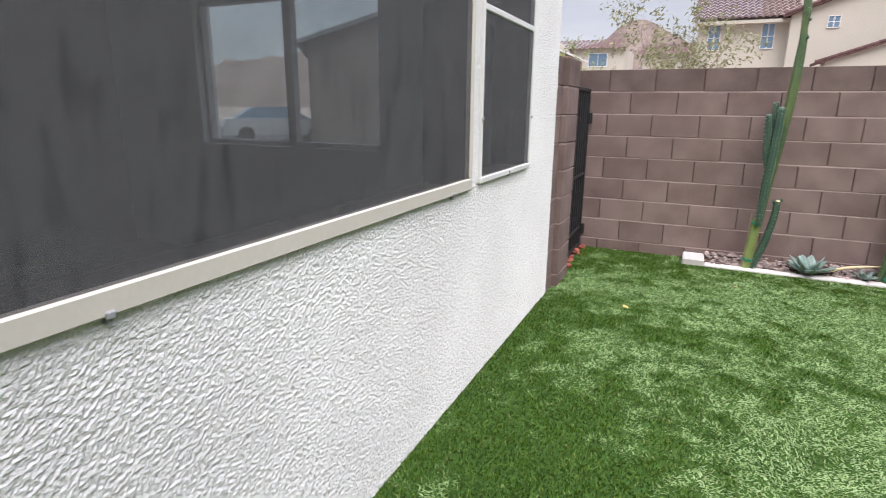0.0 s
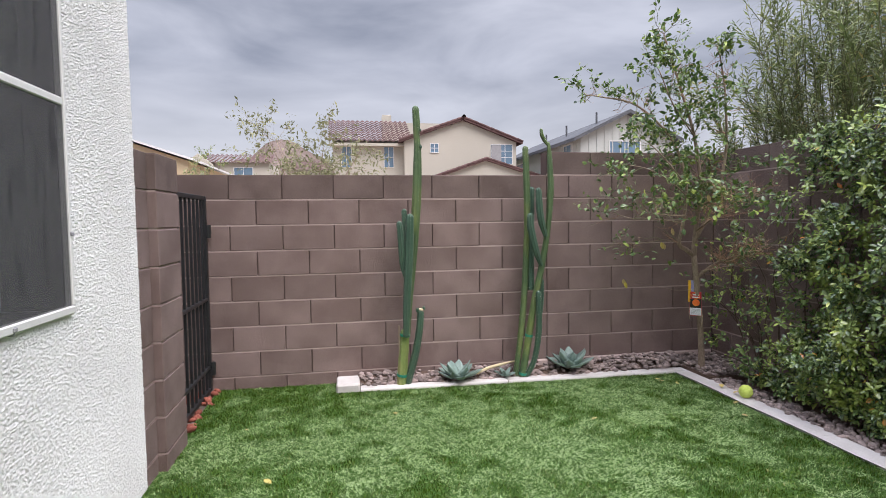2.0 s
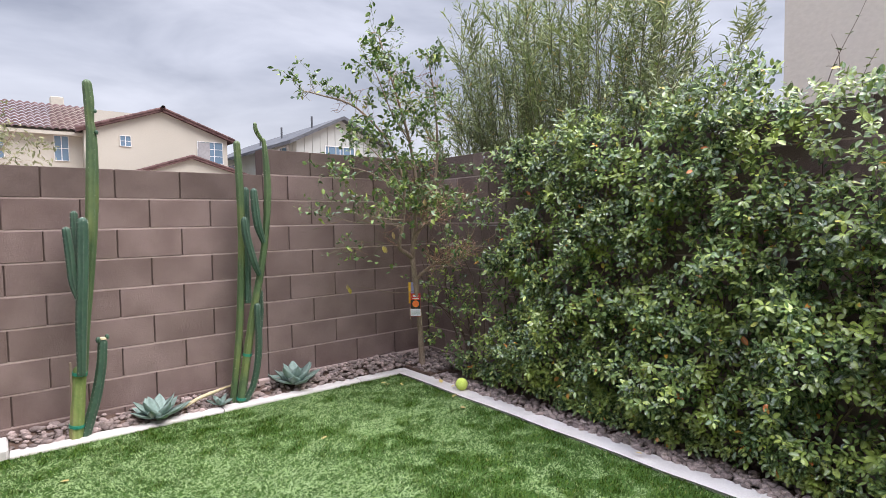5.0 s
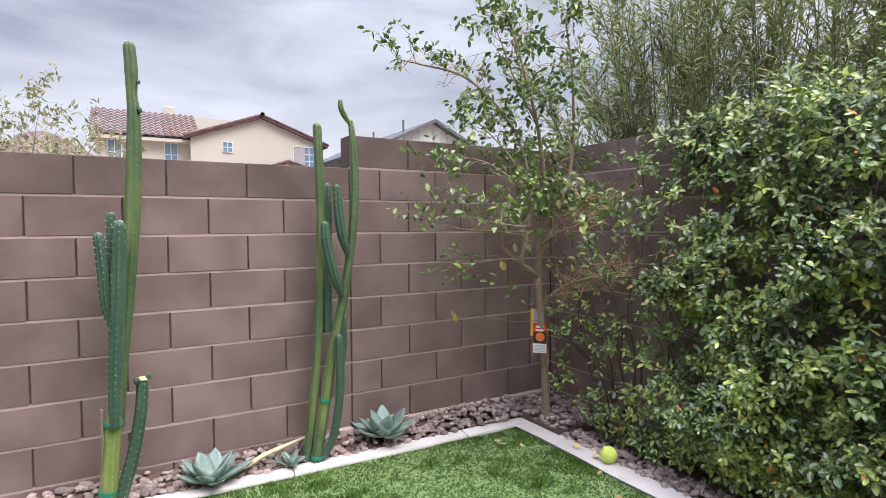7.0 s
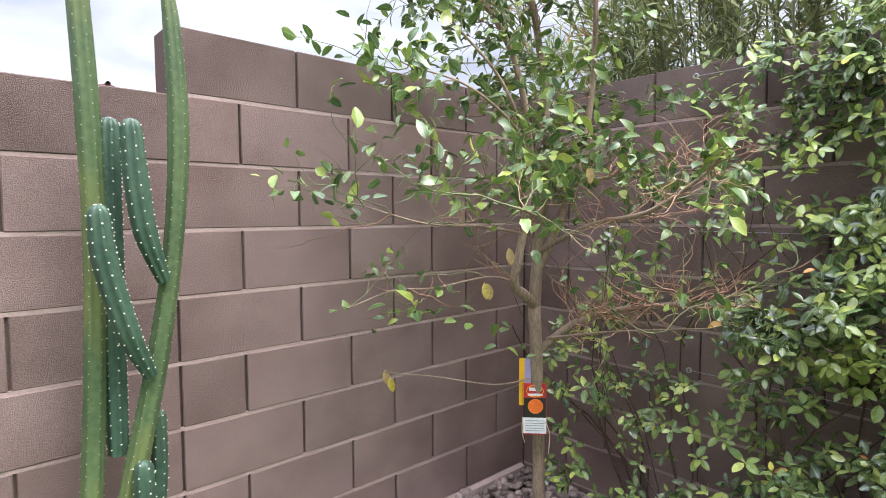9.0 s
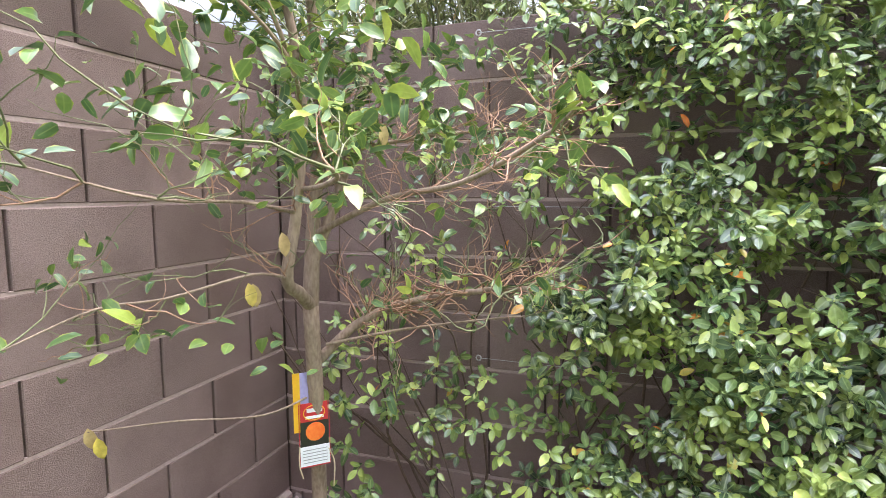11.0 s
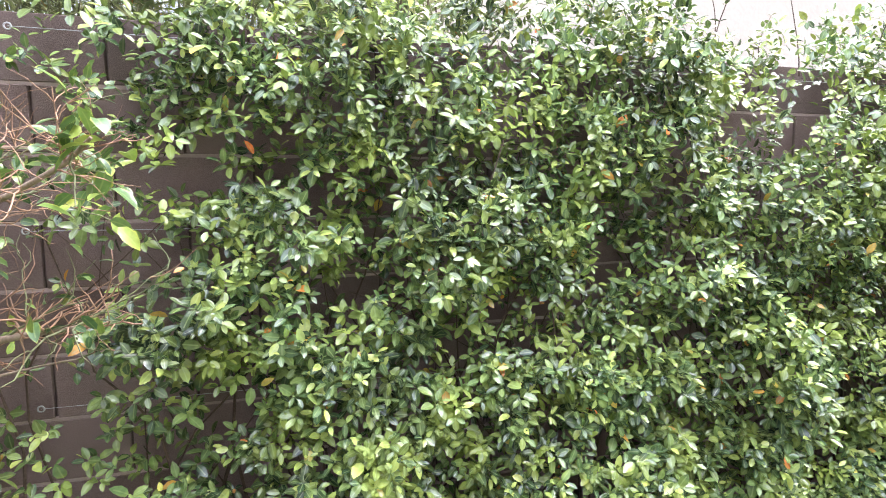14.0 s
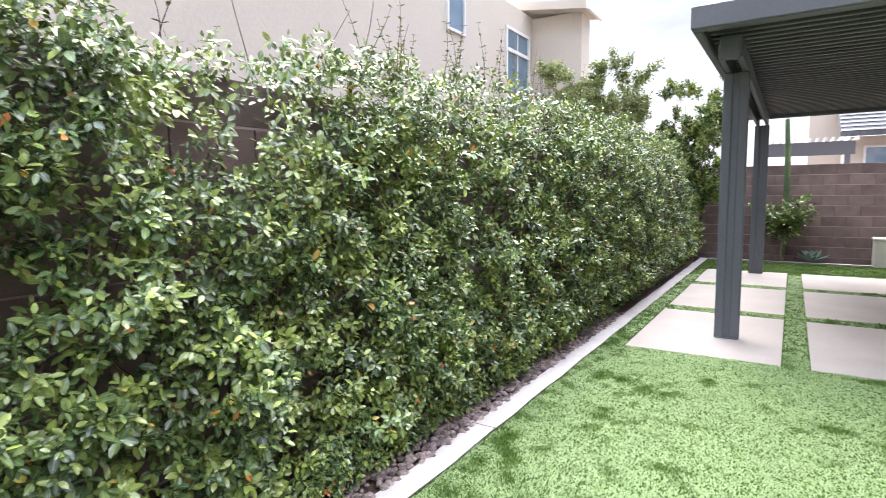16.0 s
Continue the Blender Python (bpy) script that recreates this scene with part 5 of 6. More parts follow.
def citrus_leaf(p, ww, uu, s, k):
    ww, uu = Vector(ww).normalized(), Vector(uu)
    ss = ww.cross(uu).normalized()
    ob = new("leaf", CIT[k % 5])
    ob.parent = tree
    ob.matrix_parent_inverse = Matrix.Translation(tree.location).inverted()
    ob.matrix_basis = Matrix.Translation(p) @ Matrix((ww, ss, ss.cross(ww))).transposed().to_4x4() @ Matrix.Diagonal((s, s, s, 1))


for i in near_i:
    citrus_leaf(B[i], W[i], U[i], LN[i] / 0.06, int(i))
for cx, cy, cz, n in ((3.40, -1.27, 1.60, 11), (3.45, -1.22, 1.53, 6), (3.04, -0.99, 1.49, 5), (3.24, -0.86, 1.49, 4), (3.0, -0.38, 1.19, 3), (3.20, -0.45, 1.20, 4), (3.10, -0.43, 1.16, 4), (3.34, -0.50, 1.14, 4), (3.50, -0.50, 1.06, 4), (3.62, -0.50, 1.00, 3), (3.38, -0.62, 1.56, 6), (3.50, -0.62, 1.62, 6), (3.62, -0.66, 1.66, 6), (3.30, -0.72, 1.66, 4), (3.72, -0.70, 1.58, 4), (2.99, -0.5, 1.48, 2), (3.05, -0.62, 1.84, 4)):
    for k in range(n):
        citrus_leaf((cx + random.uniform(-.05, .05), cy + random.uniform(-.05, .05), cz + random.uniform(-.04, .04)), (random.uniform(-1, 1), random.uniform(-1, 1), random.uniform(-.5, .6)), (random.uniform(-.6, .2), random.uniform(-.6, .4), 1), random.uniform(0.55, 1.0), k)
for p in ((3.42, -0.545, 1.245), (3.40, -0.55, 1.25), (3.66, -0.76, 1.62), (3.26, -0.20, 0.92), (3.27, -0.215, 0.895), (3.46, -0.60, 1.36)):
    v, f = leaf_cloud(np.zeros((1, 3)), np.array([[0.15, -0.1, -1.0]]), np.array([[-0.6, -0.7, 0.2]]), np.array([0.06]), np.array([0.028]), 0.2)
    ob = under(new("dry_leaf", mesh_np("dry_leaf", v, f, L_DRY, True)), tree)
    ob.matrix_basis = Matrix.Translation(p)

# plant labels on the trunk
tag = thing("plant_label", (3.81, -0.475, 0.62), "plastic plant label with a red fruit picture, hung on the trunk", "label")
tm = pose(3.772, -0.456, 0.062, 0, 0, -46) @ Matrix.Diagonal((1.22, 1, 1.22, 1))
def tag_part(name, x0, x1, z0, z1, y, m):
    ob = part(name, boxes((x0, x1, y, y + 0.0016, z0, z1)), m)
    ob.parent = tag
    ob.matrix_basis = Matrix.Translation(tag.location).inverted() @ tm
    return ob
tag_part("yellow_tab", -0.045, -0.028, 0.55, 0.70, 0.004, M_TAG_YELLOW)
tag_part("violet_strip", -0.028, -0.008, 0.60, 0.70, 0.003, M_TAG_VIOLET)
tag_part("red_header", -0.030, 0.038, 0.575, 0.622, 0.0, M_TAG_RED)
tag_part("picture", -0.030, 0.038, 0.525, 0.575, 0.0, M_TAG_BLACK)
tag_part("white_foot", -0.032, 0.040, 0.462, 0.512, -0.002, M_TAG_WHITE)
tag_part("barcode_bar", -0.030, 0.038, 0.512, 0.525, 0.0, M_TAG_BLACK)
bm = bmesh.new()
bmesh.ops.create_cone(bm, cap_ends=True, segments=20, radius1=0.024, radius2=0.023, depth=0.0015, matrix=Matrix.Translation((0.006, -0.0012, 0.548)) @ Matrix.Rotation(math.pi / 2, 4, "X"))
ob = part("fruit", bm, M_TAG_ORANGE)
ob.parent, ob.matrix_basis = tag, Matrix.Translation(tag.location).inverted() @ tm
a = np.linspace(0, 2 * np.pi, 25)
ring = np.stack([0.004 + 0.026 * np.cos(a), np.full(25, -0.0012), 0.597 + 0.019 * np.sin(a)], 1)
ob = new("logo_ring", tubes("logo_ring", [(ring, np.full(25, 0.0012))], M_TAG_YELLOW, 5))
ob.parent, ob.matrix_basis = tag, Matrix.Translation(tag.location).inverted() @ tm
for x0, x1, z0, z1 in ((-0.034, -0.0325, 0.460, 0.622), (0.0405, 0.042, 0.460, 0.622), (-0.0325, 0.0405, 0.4575, 0.4605)):
    tag_part("red_rim", x0, x1, z0, z1, 0.0004, M_TAG_RED)
for z in (0.470, 0.478, 0.486, 0.494, 0.502):
    tag_part("print_line", -0.026, 0.034, z, z + 0.0016, -0.0036, M_CLIP)
for pts in ([(-0.034, -0.003, 0.515), (-0.036, -0.008, 0.47), (-0.028, -0.010, 0.435)], [(0.038, -0.003, 0.50), (0.050, -0.008, 0.46), (0.046, -0.010, 0.40)]):
    ob = new("loose_tie", tubes("loose_tie", [(smooth_path(pts, 4), np.full(9, 0.0016))], M_WOOD, 5))
    ob.parent, ob.matrix_basis = tag, Matrix.Translation(tag.location).inverted() @ tm
tag_part("lettering_bar", -0.014, 0.024, 0.598, 0.608, -0.0012, M_TAG_WHITE)
tag_part("lettering_bar", -0.018, 0.028, 0.582, 0.589, -0.0012, M_TAG_WHITE)

# eye bolts and wires on the hedge wall
for y, z in ((-0.84, 1.98), (-0.84, 0.86), (-0.84, 1.40)):
    e = thing("eye_bolt", (XB - 0.02, y, z), "small galvanised eye bolt holding a trellis wire", "eye bolt", "eye bolts")
    a = np.linspace(0, 2 * np.pi, 13)
    ring = np.stack([np.full(13, XB - 0.025), y + 0.009 * np.cos(a), z + 0.009 * np.sin(a)], 1)
    under(new("ring", tubes("ring", [(ring, np.full(13, 0.0025))], M_WIRE, 6)), e)
    under(new("wire", tubes("wire", [(np.array([(XB - 0.025, y, z), (XB - 0.028, y - 2.4, z - 0.02), (XB - 0.025, y - 5, z)]), np.full(3, 0.0011))], M_WIRE, 4)), e)

ole = thing("oleander_shrub", (4.75, -1.3, 0.0), "tall oleander shrub with narrow leaves rising behind the wall", "shrub")
stems_o, lb, lw, lu, ll = [], [], [], [], []
ro = random.Random(5)
def oleander_shoot(p, t, ln):
    """A leafy shoot: whorls of three narrow leaves along its upper part."""
    side = np.array([ro.uniform(-1, 1), ro.uniform(-1, 1), ro.uniform(-.1, .4)])
    pts = np.array([p + t * ln * u + side * 0.10 * ln * u * u for u in np.linspace(0, 1, 5)])
    stems_o.append((pts, np.linspace(0.004, 0.0014, 5)))
    n_ = int(ln / 0.036)
    for k in range(1, n_ + 1):
        u, turn_ = k / n_, ro.uniform(0, 6.28)
        q = p + t * ln * u + side * 0.10 * ln * u * u
        for m in range(3):
            a = turn_ + m * 2.094 + ro.uniform(-.4, .4)
            out = np.array([math.cos(a), math.sin(a), ro.uniform(-.25, .25)])
            lb.append(q)
            lw.append(t * ro.uniform(0.35, 0.9) + out * (1.15 - 0.5 * u))
            lu.append(t - out * 0.6)
            ll.append(ro.uniform(0.055, 0.105) * (1.1 - 0.3 * u))


for i in range(125):
    y0 = ro.uniform(-1.9, -0.5)
    y1 = -1.15 + (y0 + 1.2) * 1.7 + ro.uniform(-0.25, 0.25)
    edge = abs(y1 + 1.15) / 1.45
    top = 3.35 - 0.70 * edge ** 2 - 1.1 * ro.random() ** 1.3
    x1 = 4.75 + ro.uniform(-0.50, 0.7)
    pts = smooth_path([(4.75 + ro.uniform(-.2, .3), y0, 0.3), (4.75 + (x1 - 4.75) * 0.4, (y0 + y1) / 2, 1.5), (x1, y1, top)], 8)
    stems_o.append((pts, np.linspace(0.010, 0.003, len(pts))))
    for k in range(7, len(pts)):
        p, t = pts[k], unit((pts[k] - pts[k - 1])[None])[0]
        if p[2] < 1.75:
            continue
        for j in range(1 if k < len(pts) - 1 else 3):
            d = unit((t + np.array([ro.uniform(-.75, .75), ro.uniform(-.75, .75), 0.15]))[None])[0]
            oleander_shoot(p, d, ro.uniform(0.24, 0.46))
ll = np.array(ll)
v, f = leaf_cloud(np.array(lb), np.array(lw), np.array(lu), ll, ll * 0.18, 0.10, small=True)
tagged(under(new("foliage", mesh_np("foliage", v, f, L_OLEANDER, True)), ole), kind="stuff")
tagged(under(new("stem_growth", tubes("stem_growth", stems_o, M_STEM, 4)), ole), kind="stuff")


def small_tree(name, at, height, spread, trunk_r, size, n, seed, material, label, bark=M_BARK, ratio=0.4, lift=0.35, twigs=13, limb_n=7):
    t = thing(name, at, label, "tree")
    r = random.Random(seed)
    base = Vector(at)
    fork = base + Vector((0, 0, height * lift))
    under(new("trunk", tubes("trunk", [(smooth_path([tuple(base), tuple(base + Vector((0.03, 0.02, height * lift * 0.5))), tuple(fork)], 4), np.linspace(trunk_r, trunk_r * 0.7, 9))], bark, 8)), t)
    limbs_ = []
    for i in range(limb_n):
        a = i * 2.4 + r.uniform(-.4, .4)
        s = spread * r.uniform(0.55, 1.0)
        h = height * r.uniform(0.72, 1.0)
        limbs_.append(([tuple(fork), tuple(base + Vector((math.cos(a) * s * .45, math.sin(a) * s * .45, (h + height * lift) / 2))), tuple(base + Vector((math.cos(a) * s, math.sin(a) * s, h)))], trunk_r * 0.5, trunk_r * 0.12, twigs))
    st, en = grow(limbs_, spread * 0.45, 2, 3, seed)
    tagged(under(new("branch_growth", tubes("branch_growth", [q[:2] for q in st], bark, 4)), t), kind="stuff")
    v, f = leaf_cloud(*leaves_at(en, n, size, ratio, seed, spread * 0.04, 0.6), small=True)
    tagged(under(new("crown", mesh_np("crown", v, f, material, True)), t), kind="stuff")
    return t


small_tree("mesquite_tree", (0.30, 5.2, 0), 3.05, 1.15, 0.04, 0.085, 4, 21, L_OLIVE, "sparse olive-green desert tree beyond the wall", twigs=9)
small_tree("mesquite_tree", (-2.3, 9.5, 0), 2.9, 0.8, 0.05, 0.07, 4, 22, L_OLEANDER, "low light green shrub beyond the wall")
small_tree("garden_tree", (5.6, -13.4, 0), 3.85, 1.0, 0.07, 0.075, 44, 23, L_OLEANDER, "round light green tree behind the hedge", twigs=18, limb_n=8)
small_tree("garden_tree", (3.95, -14.55, 0.1), 3.5, 0.62, 0.04, 0.085, 20, 24, L_JASMINE, "tall leafy tree in the far corner of the yard", lift=0.15, twigs=18)
small_tree("garden_tree", (2.35, -14.9, 0.1), 1.15, 0.42, 0.03, 0.08, 4, 25, L_JASMINE, "small broad-leaved tree below the far wall")
cactus("columnar_cactus", (2.34, -14.95, 0.1), "thin tall columnar cactus below the far wall", [([(2.36, -14.95, 0.1), (2.33, -14.95, 1.0), (2.33, -14.95, 2.0), (2.37, -14.95, 2.9)], (0.06, 0.07, 0.07, 0.05), 6, M_CACTUS, "stem")])

# ---- patio cover ----
patio = thing("patio_cover", (2.7, -10, 0.1), "charcoal aluminium patio cover on fluted posts", "patio cover")
PX0, PX1, PY0, PY1 = -0.11, 2.88, -13.2, -6.85
for y in (-7.95, -12.9):
    for x0, x1 in ((2.598, 2.678), (2.732, 2.812)):
        under(part("post", boxes((x0, x1, y - 0.045, y + 0.045, 0.105, 2.62), bevel=0.008), M_PATIO), patio)
    under(part("post_web", boxes((2.675, 2.735, y - 0.028, y + 0.028, 0.105, 2.62)), M_PATIO), patio)
    under(part("post_foot", boxes((2.60, 2.81, y - 0.05, y + 0.05, 0.104, 0.115), bevel=0.003), M_PATIO), patio)
for x0, x1 in ((2.615, 2.66), (2.75, 2.795)):
    under(part("beam", boxes((x0, x1, PY0 + 0.15, -7.25, 2.62, 2.78), bevel=0.006), M_PATIO), patio)
under(part("beam_end", boxes((2.63, 2.78, -7.26, -7.20, 2.60, 2.79), bevel=0.006), M_PATIO), patio)
under(part("fascia", boxes((PX0, PX1 + 0.06, PY1 - 0.02, PY1 + 0.09, 2.76, 2.94), bevel=0.012), M_PATIO), patio)
under(part("fascia", boxes((PX1 - 0.01, PX1 + 0.06, PY0, PY1 - 0.03, 2.76, 2.94), bevel=0.012), M_PATIO), patio)
under(part("fascia", boxes((PX0, PX1 + 0.05, PY0 - 0.08, PY0 - 0.004, 2.76, 2.94), bevel=0.012), M_PATIO), patio)
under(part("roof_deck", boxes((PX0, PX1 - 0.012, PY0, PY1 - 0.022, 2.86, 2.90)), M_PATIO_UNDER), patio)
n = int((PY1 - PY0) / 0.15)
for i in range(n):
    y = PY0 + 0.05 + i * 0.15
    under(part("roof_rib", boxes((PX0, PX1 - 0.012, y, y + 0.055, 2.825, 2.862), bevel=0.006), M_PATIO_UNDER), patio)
pot = thing("planter_pot", (0.78, -14.75, 0.1), "cream plaster planter box below the far wall", "pot")
under(part("body", boxes((0.62, 0.92, -14.95, -14.62, 0.09, 0.60), bevel=0.02), M_POT), pot)
under(part("rim", boxes((0.605, 0.935, -14.965, -14.605, 0.60, 0.645), bevel=0.01), M_POT), pot)


# ---- houses beyond the walls ----
def tile_roof(house_, x0, x1, y0, z0, y1, z1, wave=0.28, courses=9):
    """Barrel-tile slope rising from (y0, z0) to (y1, z1), with its courses stepped."""
    nx = int((x1 - x0) / wave) * 6
    xs = np.linspace(x0, x1, nx + 1)
    h = 0.055 * np.abs(np.cos((xs - x0) / wave * np.pi)) * 2 - 0.05
    vs, fs = [], []
    for c in range(courses):
        a, b = c / courses, (c + 1) / courses + 0.012
        for t, lift in ((a, 0.045), (b, 0.0)):
            vs.append(np.stack([xs, np.full(nx + 1, y0 + (y1 - y0) * t), z0 + (z1 - z0) * t + h + lift], 1))
        o = c * 2 * (nx + 1)
        for i in range(nx):
            fs += [(o + i, o + i + 1, o + nx + 1 + i), (o + i + 1, o + nx + 2 + i, o + nx + 1 + i)]
    under(new("roof_tiles", mesh_np("roof_tiles", np.concatenate(vs), np.array(fs), M_TILE, True)), house_)


def ridge_caps(house_, a, b, n, r=0.10):
    a, b = Vector(a), Vector(b)
    for i in range(n):
        p, q = a.lerp(b, i / n), a.lerp(b, (i + 1.12) / n)
        v, f = tube([tuple(p), tuple(q)], [r, r * 0.82], 8)
        under(new("ridge_tile", mesh_np("ridge_tile", v, f, M_TILE, True)), house_)


def far_window(house_, x0, x1, z0, z1, y, cols=2, rows=2, frame_m=None, axis="y", trim=0.06):
    """A window set in a wall facing the yard: frame, panes and glazing bars."""
    fm = frame_m or M_TRIM
    def b(u0, u1, w0, w1, d0, d1):
        return (u0, u1, y + d0, y + d1, w0, w1) if axis == "y" else (y + d0, y + d1, u0, u1, w0, w1)
    rowsb = [b(x0 - trim, x1 + trim, z0 - trim, z0, -0.05, 0.02), b(x0 - trim, x1 + trim, z1, z1 + trim, -0.05, 0.02), b(x0 - trim, x0, z0, z1, -0.05, 0.02), b(x1, x1 + trim, z0, z1, -0.05, 0.02)]
    for i in range(1, cols):
        u = x0 + (x1 - x0) * i / cols
        rowsb.append(b(u - 0.015, u + 0.015, z0, z1, -0.028, 0.0))
    for j in range(1, rows):
        w = z0 + (z1 - z0) * j / rows
        rowsb.append(b(x0, x1, w - 0.012, w + 0.012, -0.026, 0.0))
    win = under(part("window", boxes(b(x0, x1, z0, z1, -0.012, 0.01)), M_PANE), house_)
    for k, r in enumerate(rowsb):
        fr_ = part("window_frame" if k < 4 else "glazing_bar", boxes(r), fm)
        fr_.parent = win
    return win


ha = thing("beige_house", (6, 28, 0), "beige two-storey stucco house with clay tile roof", "house")
under(part("wall", boxes((0.30, 4.15, 25.7, 33, 0, 5.75)), M_BEIGE), ha)
under(part("wall", prism([(4.1, 0), (4.1, 5.67), (7.32, 6.80), (10.35, 5.67), (10.35, 0)], "y", 25.0, 33), M_BEIGE), ha)
tile_roof(ha, 0.05, 4.6, 25.25, 5.60, 28.6, 7.25)
under(part("eave", boxes((0.12, 4.1, 25.3, 25.7, 5.40, 5.55)), M_BEIGE), ha)
for (xa, za), (xb, zb) in (((3.80, 5.66), (7.32, 6.92)), ((7.32, 6.92), (10.65, 5.66))):
    under(part("roof", prism([(xa, za), (xb, zb), (xb, zb - 0.14), (xa, za - 0.14)], "y", 24.75, 33), M_TILE), ha)
    ridge_caps(ha, (xa, 24.8, za), (xb, 24.8, zb), 11, 0.085)
ridge_caps(ha, (7.32, 24.6, 6.94), (7.32, 33, 6.94), 10)
under(part("chimney", boxes((3.25, 3.80, 29.5, 30.3, 6.2, 7.85), bevel=0.03), M_BEIGE), ha)
under(part("parapet", boxes((3.6, 9.3, 30.5, 30.8, 5.5, 7.55)), M_BEIGE), ha)
far_window(ha, 0.78, 1.28, 4.30, 5.38, 25.7, trim=0.025)
far_window(ha, 3.06, 3.56, 4.30, 5.38, 25.7, trim=0.025)
far_window(ha, 5.52, 5.94, 5.04, 5.50, 25.0, trim=0.025)
far_window(ha, 8.90, 10.10, 4.44, 5.49, 25.0, cols=3, rows=3, trim=0.025)
under(part("blind", boxes((8.92, 9.48, 24.97, 24.985, 4.46, 5.47)), M_BLIND), ha)
hb = thing("beige_house", (8.8, 23.5, 0), "beige single-storey wing with a low tile gable", "house")
under(part("wall", prism([(5.45, 0), (5.45, 3.5), (8.25, 4.46), (11.4, 3.5), (11.4, 0)], "y", 23.6, 24.7), M_BEIGE), hb)
for (xa, za), (xb, zb) in (((5.05, 3.48), (8.25, 4.58)), ((8.25, 4.58), (11.8, 3.48))):
    under(part("roof", prism([(xa, za), (xb, zb), (xb, zb - 0.12), (xa, za - 0.12)], "y", 23.4, 24.7), M_TILE), hb)
    ridge_caps(hb, (xa, 23.45, za), (xb, 23.45, zb), 12, 0.08)

hg = thing("grey_house", (14.7, 26, 0), "sage-grey board and batten house with grey shingle roof", "house")
under(part("wall", prism([(11.9, 0), (11.9, 5.28), (14.25, 6.36), (16.6, 5.28), (16.6, 0)], "y", 20, 33), M_SIDING), hg)
for (xa, za), (xb, zb) in (((11.45, 5.15), (14.25, 6.50)), ((14.25, 6.50), (17.05, 5.15))):
    under(part("roof", prism([(xa, za), (xb, zb), (xb, zb - 0.16), (xa, za - 0.16)], "y", 19.6, 33.4), M_SHINGLE), hg)
for i in range(12):
    x = 11.92 + i * 0.4
    z = 5.22 + (2.35 - abs(x - 14.25)) * 0.455
    under(part("batten", boxes((x, x + 0.045, 19.965, 20.0, 0, z)), M_SIDING), hg)
for i in range(9):
    under(part("batten", boxes((11.865, 11.9, 20.4 + i * 0.6, 20.445 + i * 0.6, 0, 5.2)), M_SIDING), hg)
far_window(hg, 13.4, 14.95, 4.08, 5.03, 20.0, cols=2, rows=1, trim=0.04)
far_window(hg, 20.9, 21.9, 3.95, 5.0, 11.9, cols=1, rows=2, axis="x")
far_window(hg, 28.0, 29.6, 3.9, 4.8, 11.9, cols=1, rows=1, axis="x")
for x, y in ((12.5, 26), (12.9, 24.0), (13.4, 21.4)):
    bm = bmesh.new()
    bmesh.ops.create_cone(bm, cap_ends=True, segments=10, radius1=0.05, radius2=0.05, depth=0.7, matrix=Matrix.Translation((x, y, 5.13 + (x - 11.45) * 0.482 + 0.25)))
    under(part("vent_pipe", bm, M_SHINGLE), hg)

hl = thing("distant_house", (-8, 47, 0), "pale distant house with tile roof below the hills", "house")
under(part("wall", boxes((-11.3, -5.5, 45, 52, 0, 6.5)), M_BEIGE), hl)
tile_roof(hl, -11.6, -5.2, 44.6, 6.35, 48.2, 7.45, 0.4, 7)
under(part("wall", prism([(-12.3, 0), (-12.3, 6.2), (-11.1, 7.1), (-10.0, 6.2), (-10.0, 0)], "y", 44.2, 45), M_BEIGE), hl)
far_window(hl, -8.4, -6.9, 5.0, 6.0, 45, cols=2, rows=1)
h2 = thing("distant_house", (3, 60, 0), "far house with tile roof among trees", "house")
under(part("wall", boxes((-5.2, 1.5, 58, 64, 0, 7.0)), M_BEIGE), h2)
tile_roof(h2, -5.6, 1.9, 57.5, 6.9, 61, 8.2, 0.45, 7)
hn = thing("tan_house", (-9.5, 24, 0), "tan stucco neighbour house with sloping eave", "house")
under(part("wall", prism([(-6.05, 0), (-6.05, 4.20), (-9.7, 5.42), (-13.4, 4.20), (-13.4, 0)], "y", 22.0, 30), M_TAN), hn)
for (xa, za), (xb, zb) in (((-5.74, 4.27), (-9.7, 5.60)), ((-13.7, 4.27), (-9.7, 5.60))):
    under(part("roof", prism([(xa, za), (xb, zb), (xb, zb - 0.10), (xa, za - 0.10)], "y", 21.7, 30.3), M_TRIM), hn)
far_window(hn, -7.6, -6.7, 3.35, 3.95, 22.0, cols=2, rows=1)

# neighbour behind the hedge
ne = thing("cream_house", (9, -8, 0), "cream stucco two-storey neighbour house behind the hedge", "house")
NX = 7.6
under(part("wall", boxes((NX, 15, -12.25, -1.95, 0, 8.0)), M_CREAM), ne)
under(part("wall", boxes((7.95, 15, -15.3, -12.26, 0, 5.9)), M_CREAM), ne)
under(part("wall", boxes((6.66, 15, -15.9, -15.31, 0, 5.85)), M_CREAM), ne)
under(part("roof", prism([(6.42, 5.95), (8.7, 6.3), (15, 6.4), (15, 6.15), (8.7, 6.10), (6.42, 5.77)], "y", -16.0, -14.95), M_CREAM), ne)
under(part("roof_edge", boxes((6.38, 6.44, -16.02, -14.93, 5.75, 5.99)), M_TRIM), ne)
far_window(ne, -11.26, -10.72, 4.52, 5.9, NX, cols=1, rows=1, axis="x", trim=0.05)
far_window(ne, -15.02, -13.85, 3.60, 5.30, 7.95, cols=2, rows=1, axis="x", trim=0.07)
under(part("window_transom", boxes((7.89, 7.95, -15.02, -13.85, 4.80, 4.88)), M_TRIM), ne)

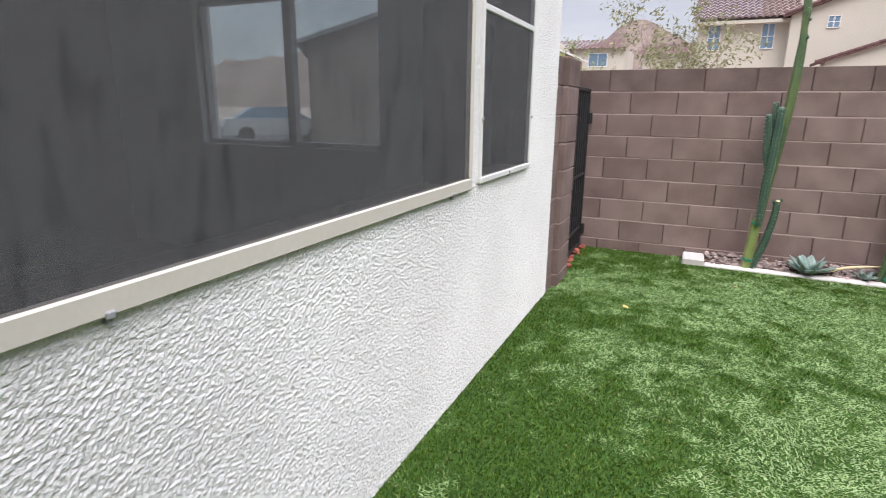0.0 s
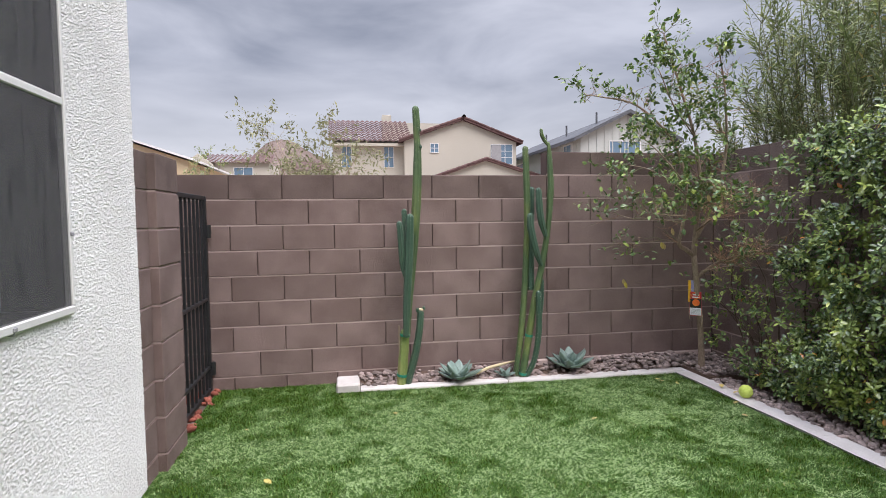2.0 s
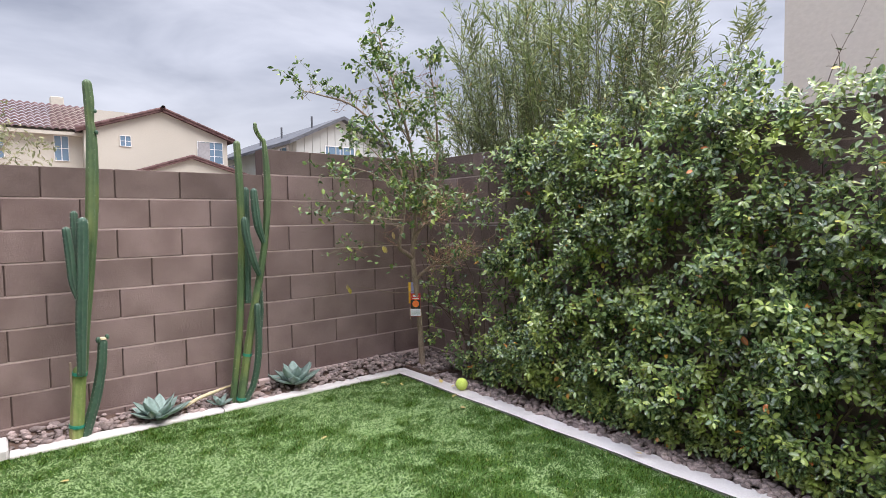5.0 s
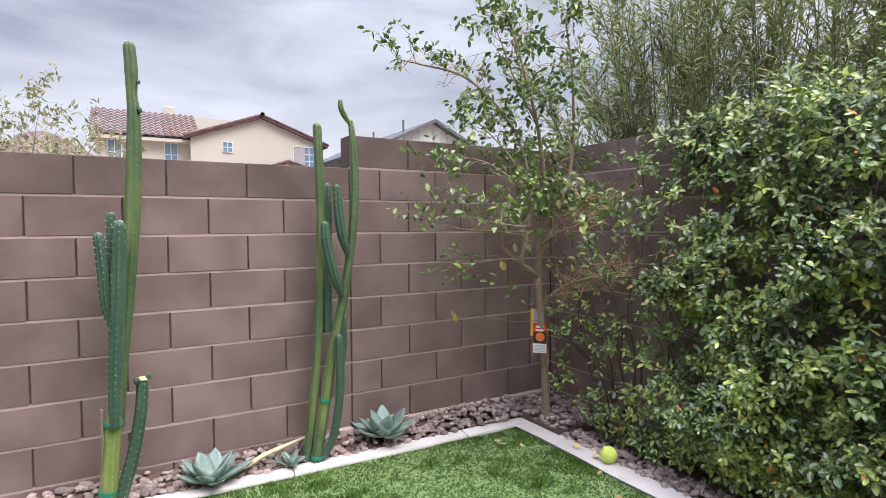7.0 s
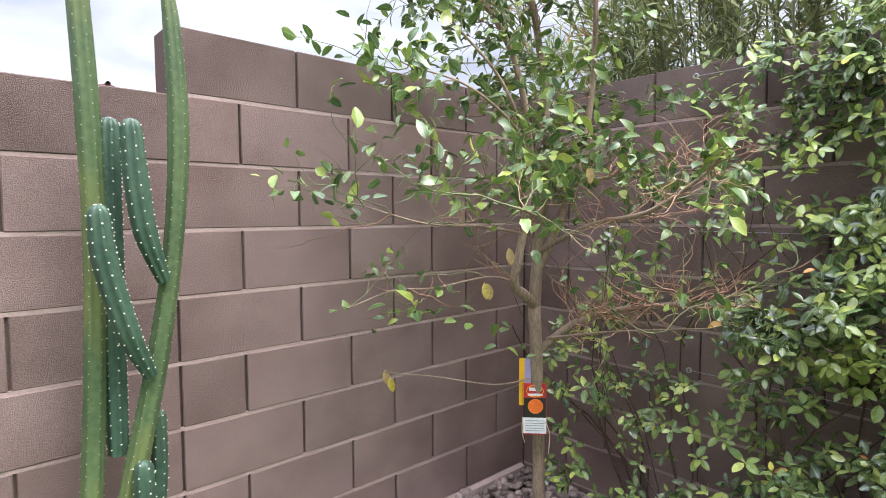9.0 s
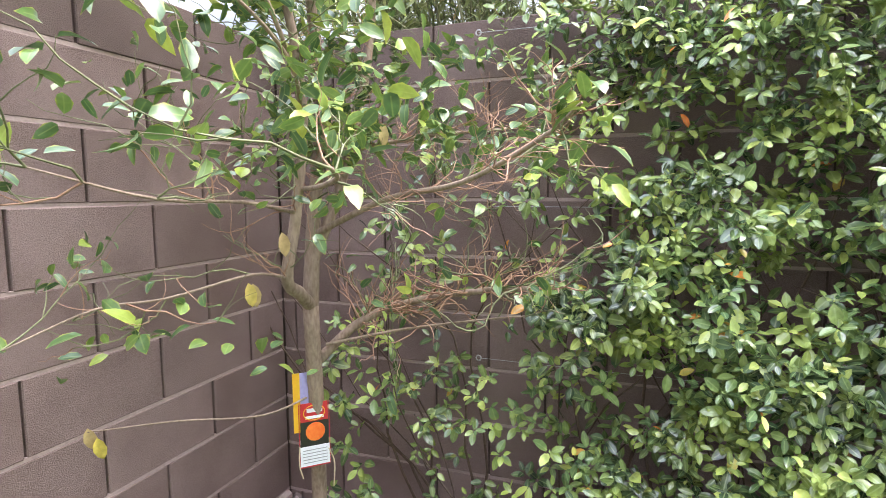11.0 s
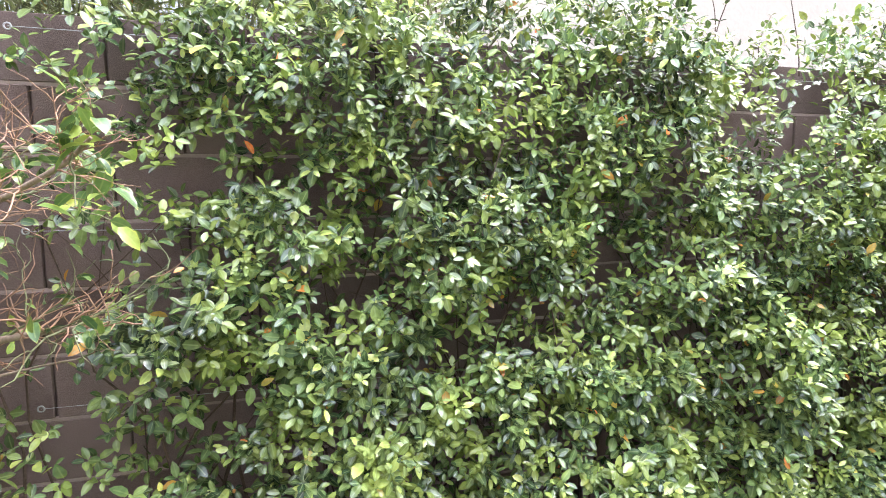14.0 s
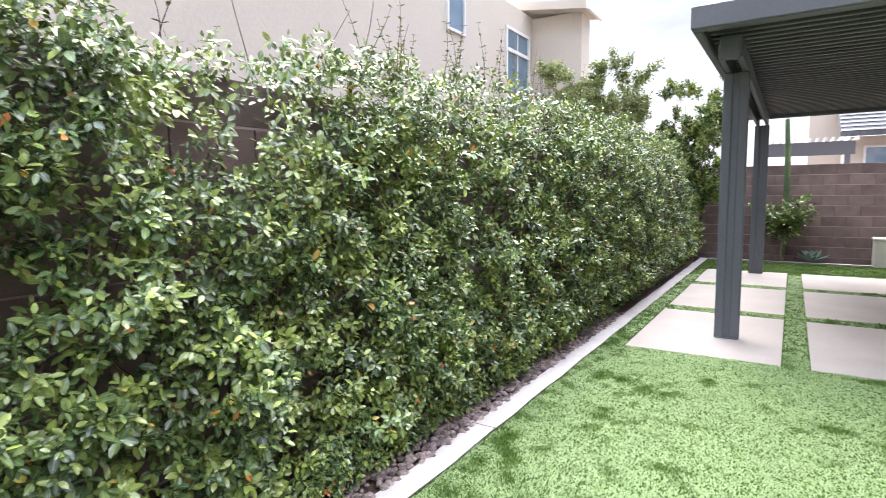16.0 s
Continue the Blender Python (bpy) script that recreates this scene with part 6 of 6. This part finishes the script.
# beyond the far wall
hs_ = thing("tan_house", (-1, -24, 0), "cream house with ribbed grey tile roof beyond the far wall", "house")
under(part("wall", boxes((-6, 0.95, -30, -22, 0, 3.05)), M_CREAM), hs_)
under(part("wall", boxes((0.9, 1.85, -30, -24.5, 0, 4.6)), M_CREAM), hs_)
under(part("roof", prism([(-21.4, 3.02), (-21.4, 3.16), (-24.6, 4.5), (-24.6, 4.36)], "x", -6, 1.15), M_SHINGLE), hs_)
for i in range(9):
    z = 3.18 + i * 0.145
    under(part("roof_course", boxes((-6, 1.13, -21.45 - (z - 3.16) * 2.39, -21.35 - (z - 3.16) * 2.39, z, z + 0.05)), M_TRIM), hs_)
far_window(hs_, -0.6, 0.5, 2.2, 2.72, -22.0 + 0.02, cols=1, rows=1)
pg = thing("pergola", (1.7, -20, 0), "dark slatted pergola beyond the far wall", "pergola")
under(part("beam", boxes((0.9, 3.2, -20.1, -19.95, 2.45, 2.80)), M_PATIO), pg)
for x in (1.0, 3.05):
    under(part("post", boxes((x, x + 0.12, -20.08, -19.97, 0, 2.45)), M_PATIO), pg)
for i in range(14):
    under(part("slat", boxes((0.85 + i * 0.17, 0.90 + i * 0.17, -21.5, -19.7, 2.80, 2.90)), M_TRIM), pg)

# house across the street, seen through the room
hu = thing("umber_house", (-11.7, 10.06, 0), "dark umber stucco house with low gable across the street", "house")
part("wall", prism([(0.35, 0), (0.35, 3.55), (3.3, 4.58), (4.5, 4.1), (4.5, 0)], "y", 0.0, 7.0), M_UMBER, hu)
for (xa, za), (xb, zb) in (((0.0, 3.55), (3.3, 4.72)), ((3.3, 4.72), (4.7, 4.16))):
    part("roof", prism([(xa, za), (xb, zb), (xb, zb - 0.14), (xa, za - 0.14)], "y", -0.35, 7.3), M_SHINGLE, hu)
hu.rotation_euler = (0, 0, math.atan2(1.66, 2.43))

# car in the street, seen through the room
car = thing("parked_car", (-15.2, 13.0, 0), "silver saloon car parked in the street", "car")
def car_part(name, bm, m, **kw):
    ob = part(name, bm, m, car, **kw)
    return ob
car_part("body", prism([(-2.2, 0.3), (-2.25, 0.62), (-2.1, 0.92), (-1.2, 0.98), (1.1, 0.95), (2.1, 0.78), (2.25, 0.5), (2.2, 0.3)], "x", -0.88, 0.88), M_CARPAINT)
car_part("cabin", prism([(-1.75, 0.95), (-1.1, 1.38), (0.3, 1.42), (1.15, 0.95)], "x", -0.72, 0.72), M_PANE)
for x in (-0.88, 0.70):
    for y in (-1.4, 1.35):
        bm = bmesh.new()
        bmesh.ops.create_cone(bm, cap_ends=True, segments=18, radius1=0.32, radius2=0.32, depth=0.2, matrix=Matrix.Translation((x + 0.09, y, 0.32)) @ Matrix.Rotation(math.pi / 2, 4, "Y"))
        car_part("wheel", bm, M_TYRE)
car.rotation_euler = (0, 0, radians(-40))

# hills
nx, ny = 160, 14
gx, gy = np.linspace(-420, 420, nx), np.linspace(0, 1, ny)
vs = []
for j in range(ny):
    for i in range(nx):
        x, t = gx[i], gy[j]
        top = 50 + 10 * noise.noise((x * 0.012, 0.3, 1.0)) + 4.5 * noise.noise((x * 0.05, 2.0, 3.0)) + 12 * math.exp(-((x + 45) / 22) ** 2) - 18 * sm(-40, 30, x)
        vs.append((x, 330 + 90 * t + 6 * noise.noise((x * 0.03, t * 4, 7.0)), top * t ** 0.8 + 2.5 * noise.noise((x * 0.08, t * 6, 9.0)) * t - 1))
fs = []
for j in range(ny - 1):
    for i in range(nx - 1):
        a = j * nx + i
        fs += [(a, a + 1, a + nx), (a + 1, a + nx + 1, a + nx)]
tagged(new("backdrop", mesh_np("backdrop", np.array(vs), np.array(fs), M_HILL, True)), "brown desert hills on the horizon", "hills", kind="structure")

# ---- blocks of the walls ----
block_wall(wall_a, "x", 0.0, -1.25, STEP_X, range(0, 9), 0.0, 0, cap=lambda s: 8)
block_wall(wall_a, "x", 0.0, STEP_X, XB, range(0, 10), 0.0, 0, cap=lambda s: 9)
block_wall(wall_b, "y", XB, -6.4, 0.0, range(0, 10), -0.0572, -90, cap=lambda s: 9)
block_wall(wall_c, "x", FAR_Y, -0.4, XB, range(0, 10), 0.1, 180, cap=lambda s: 9)
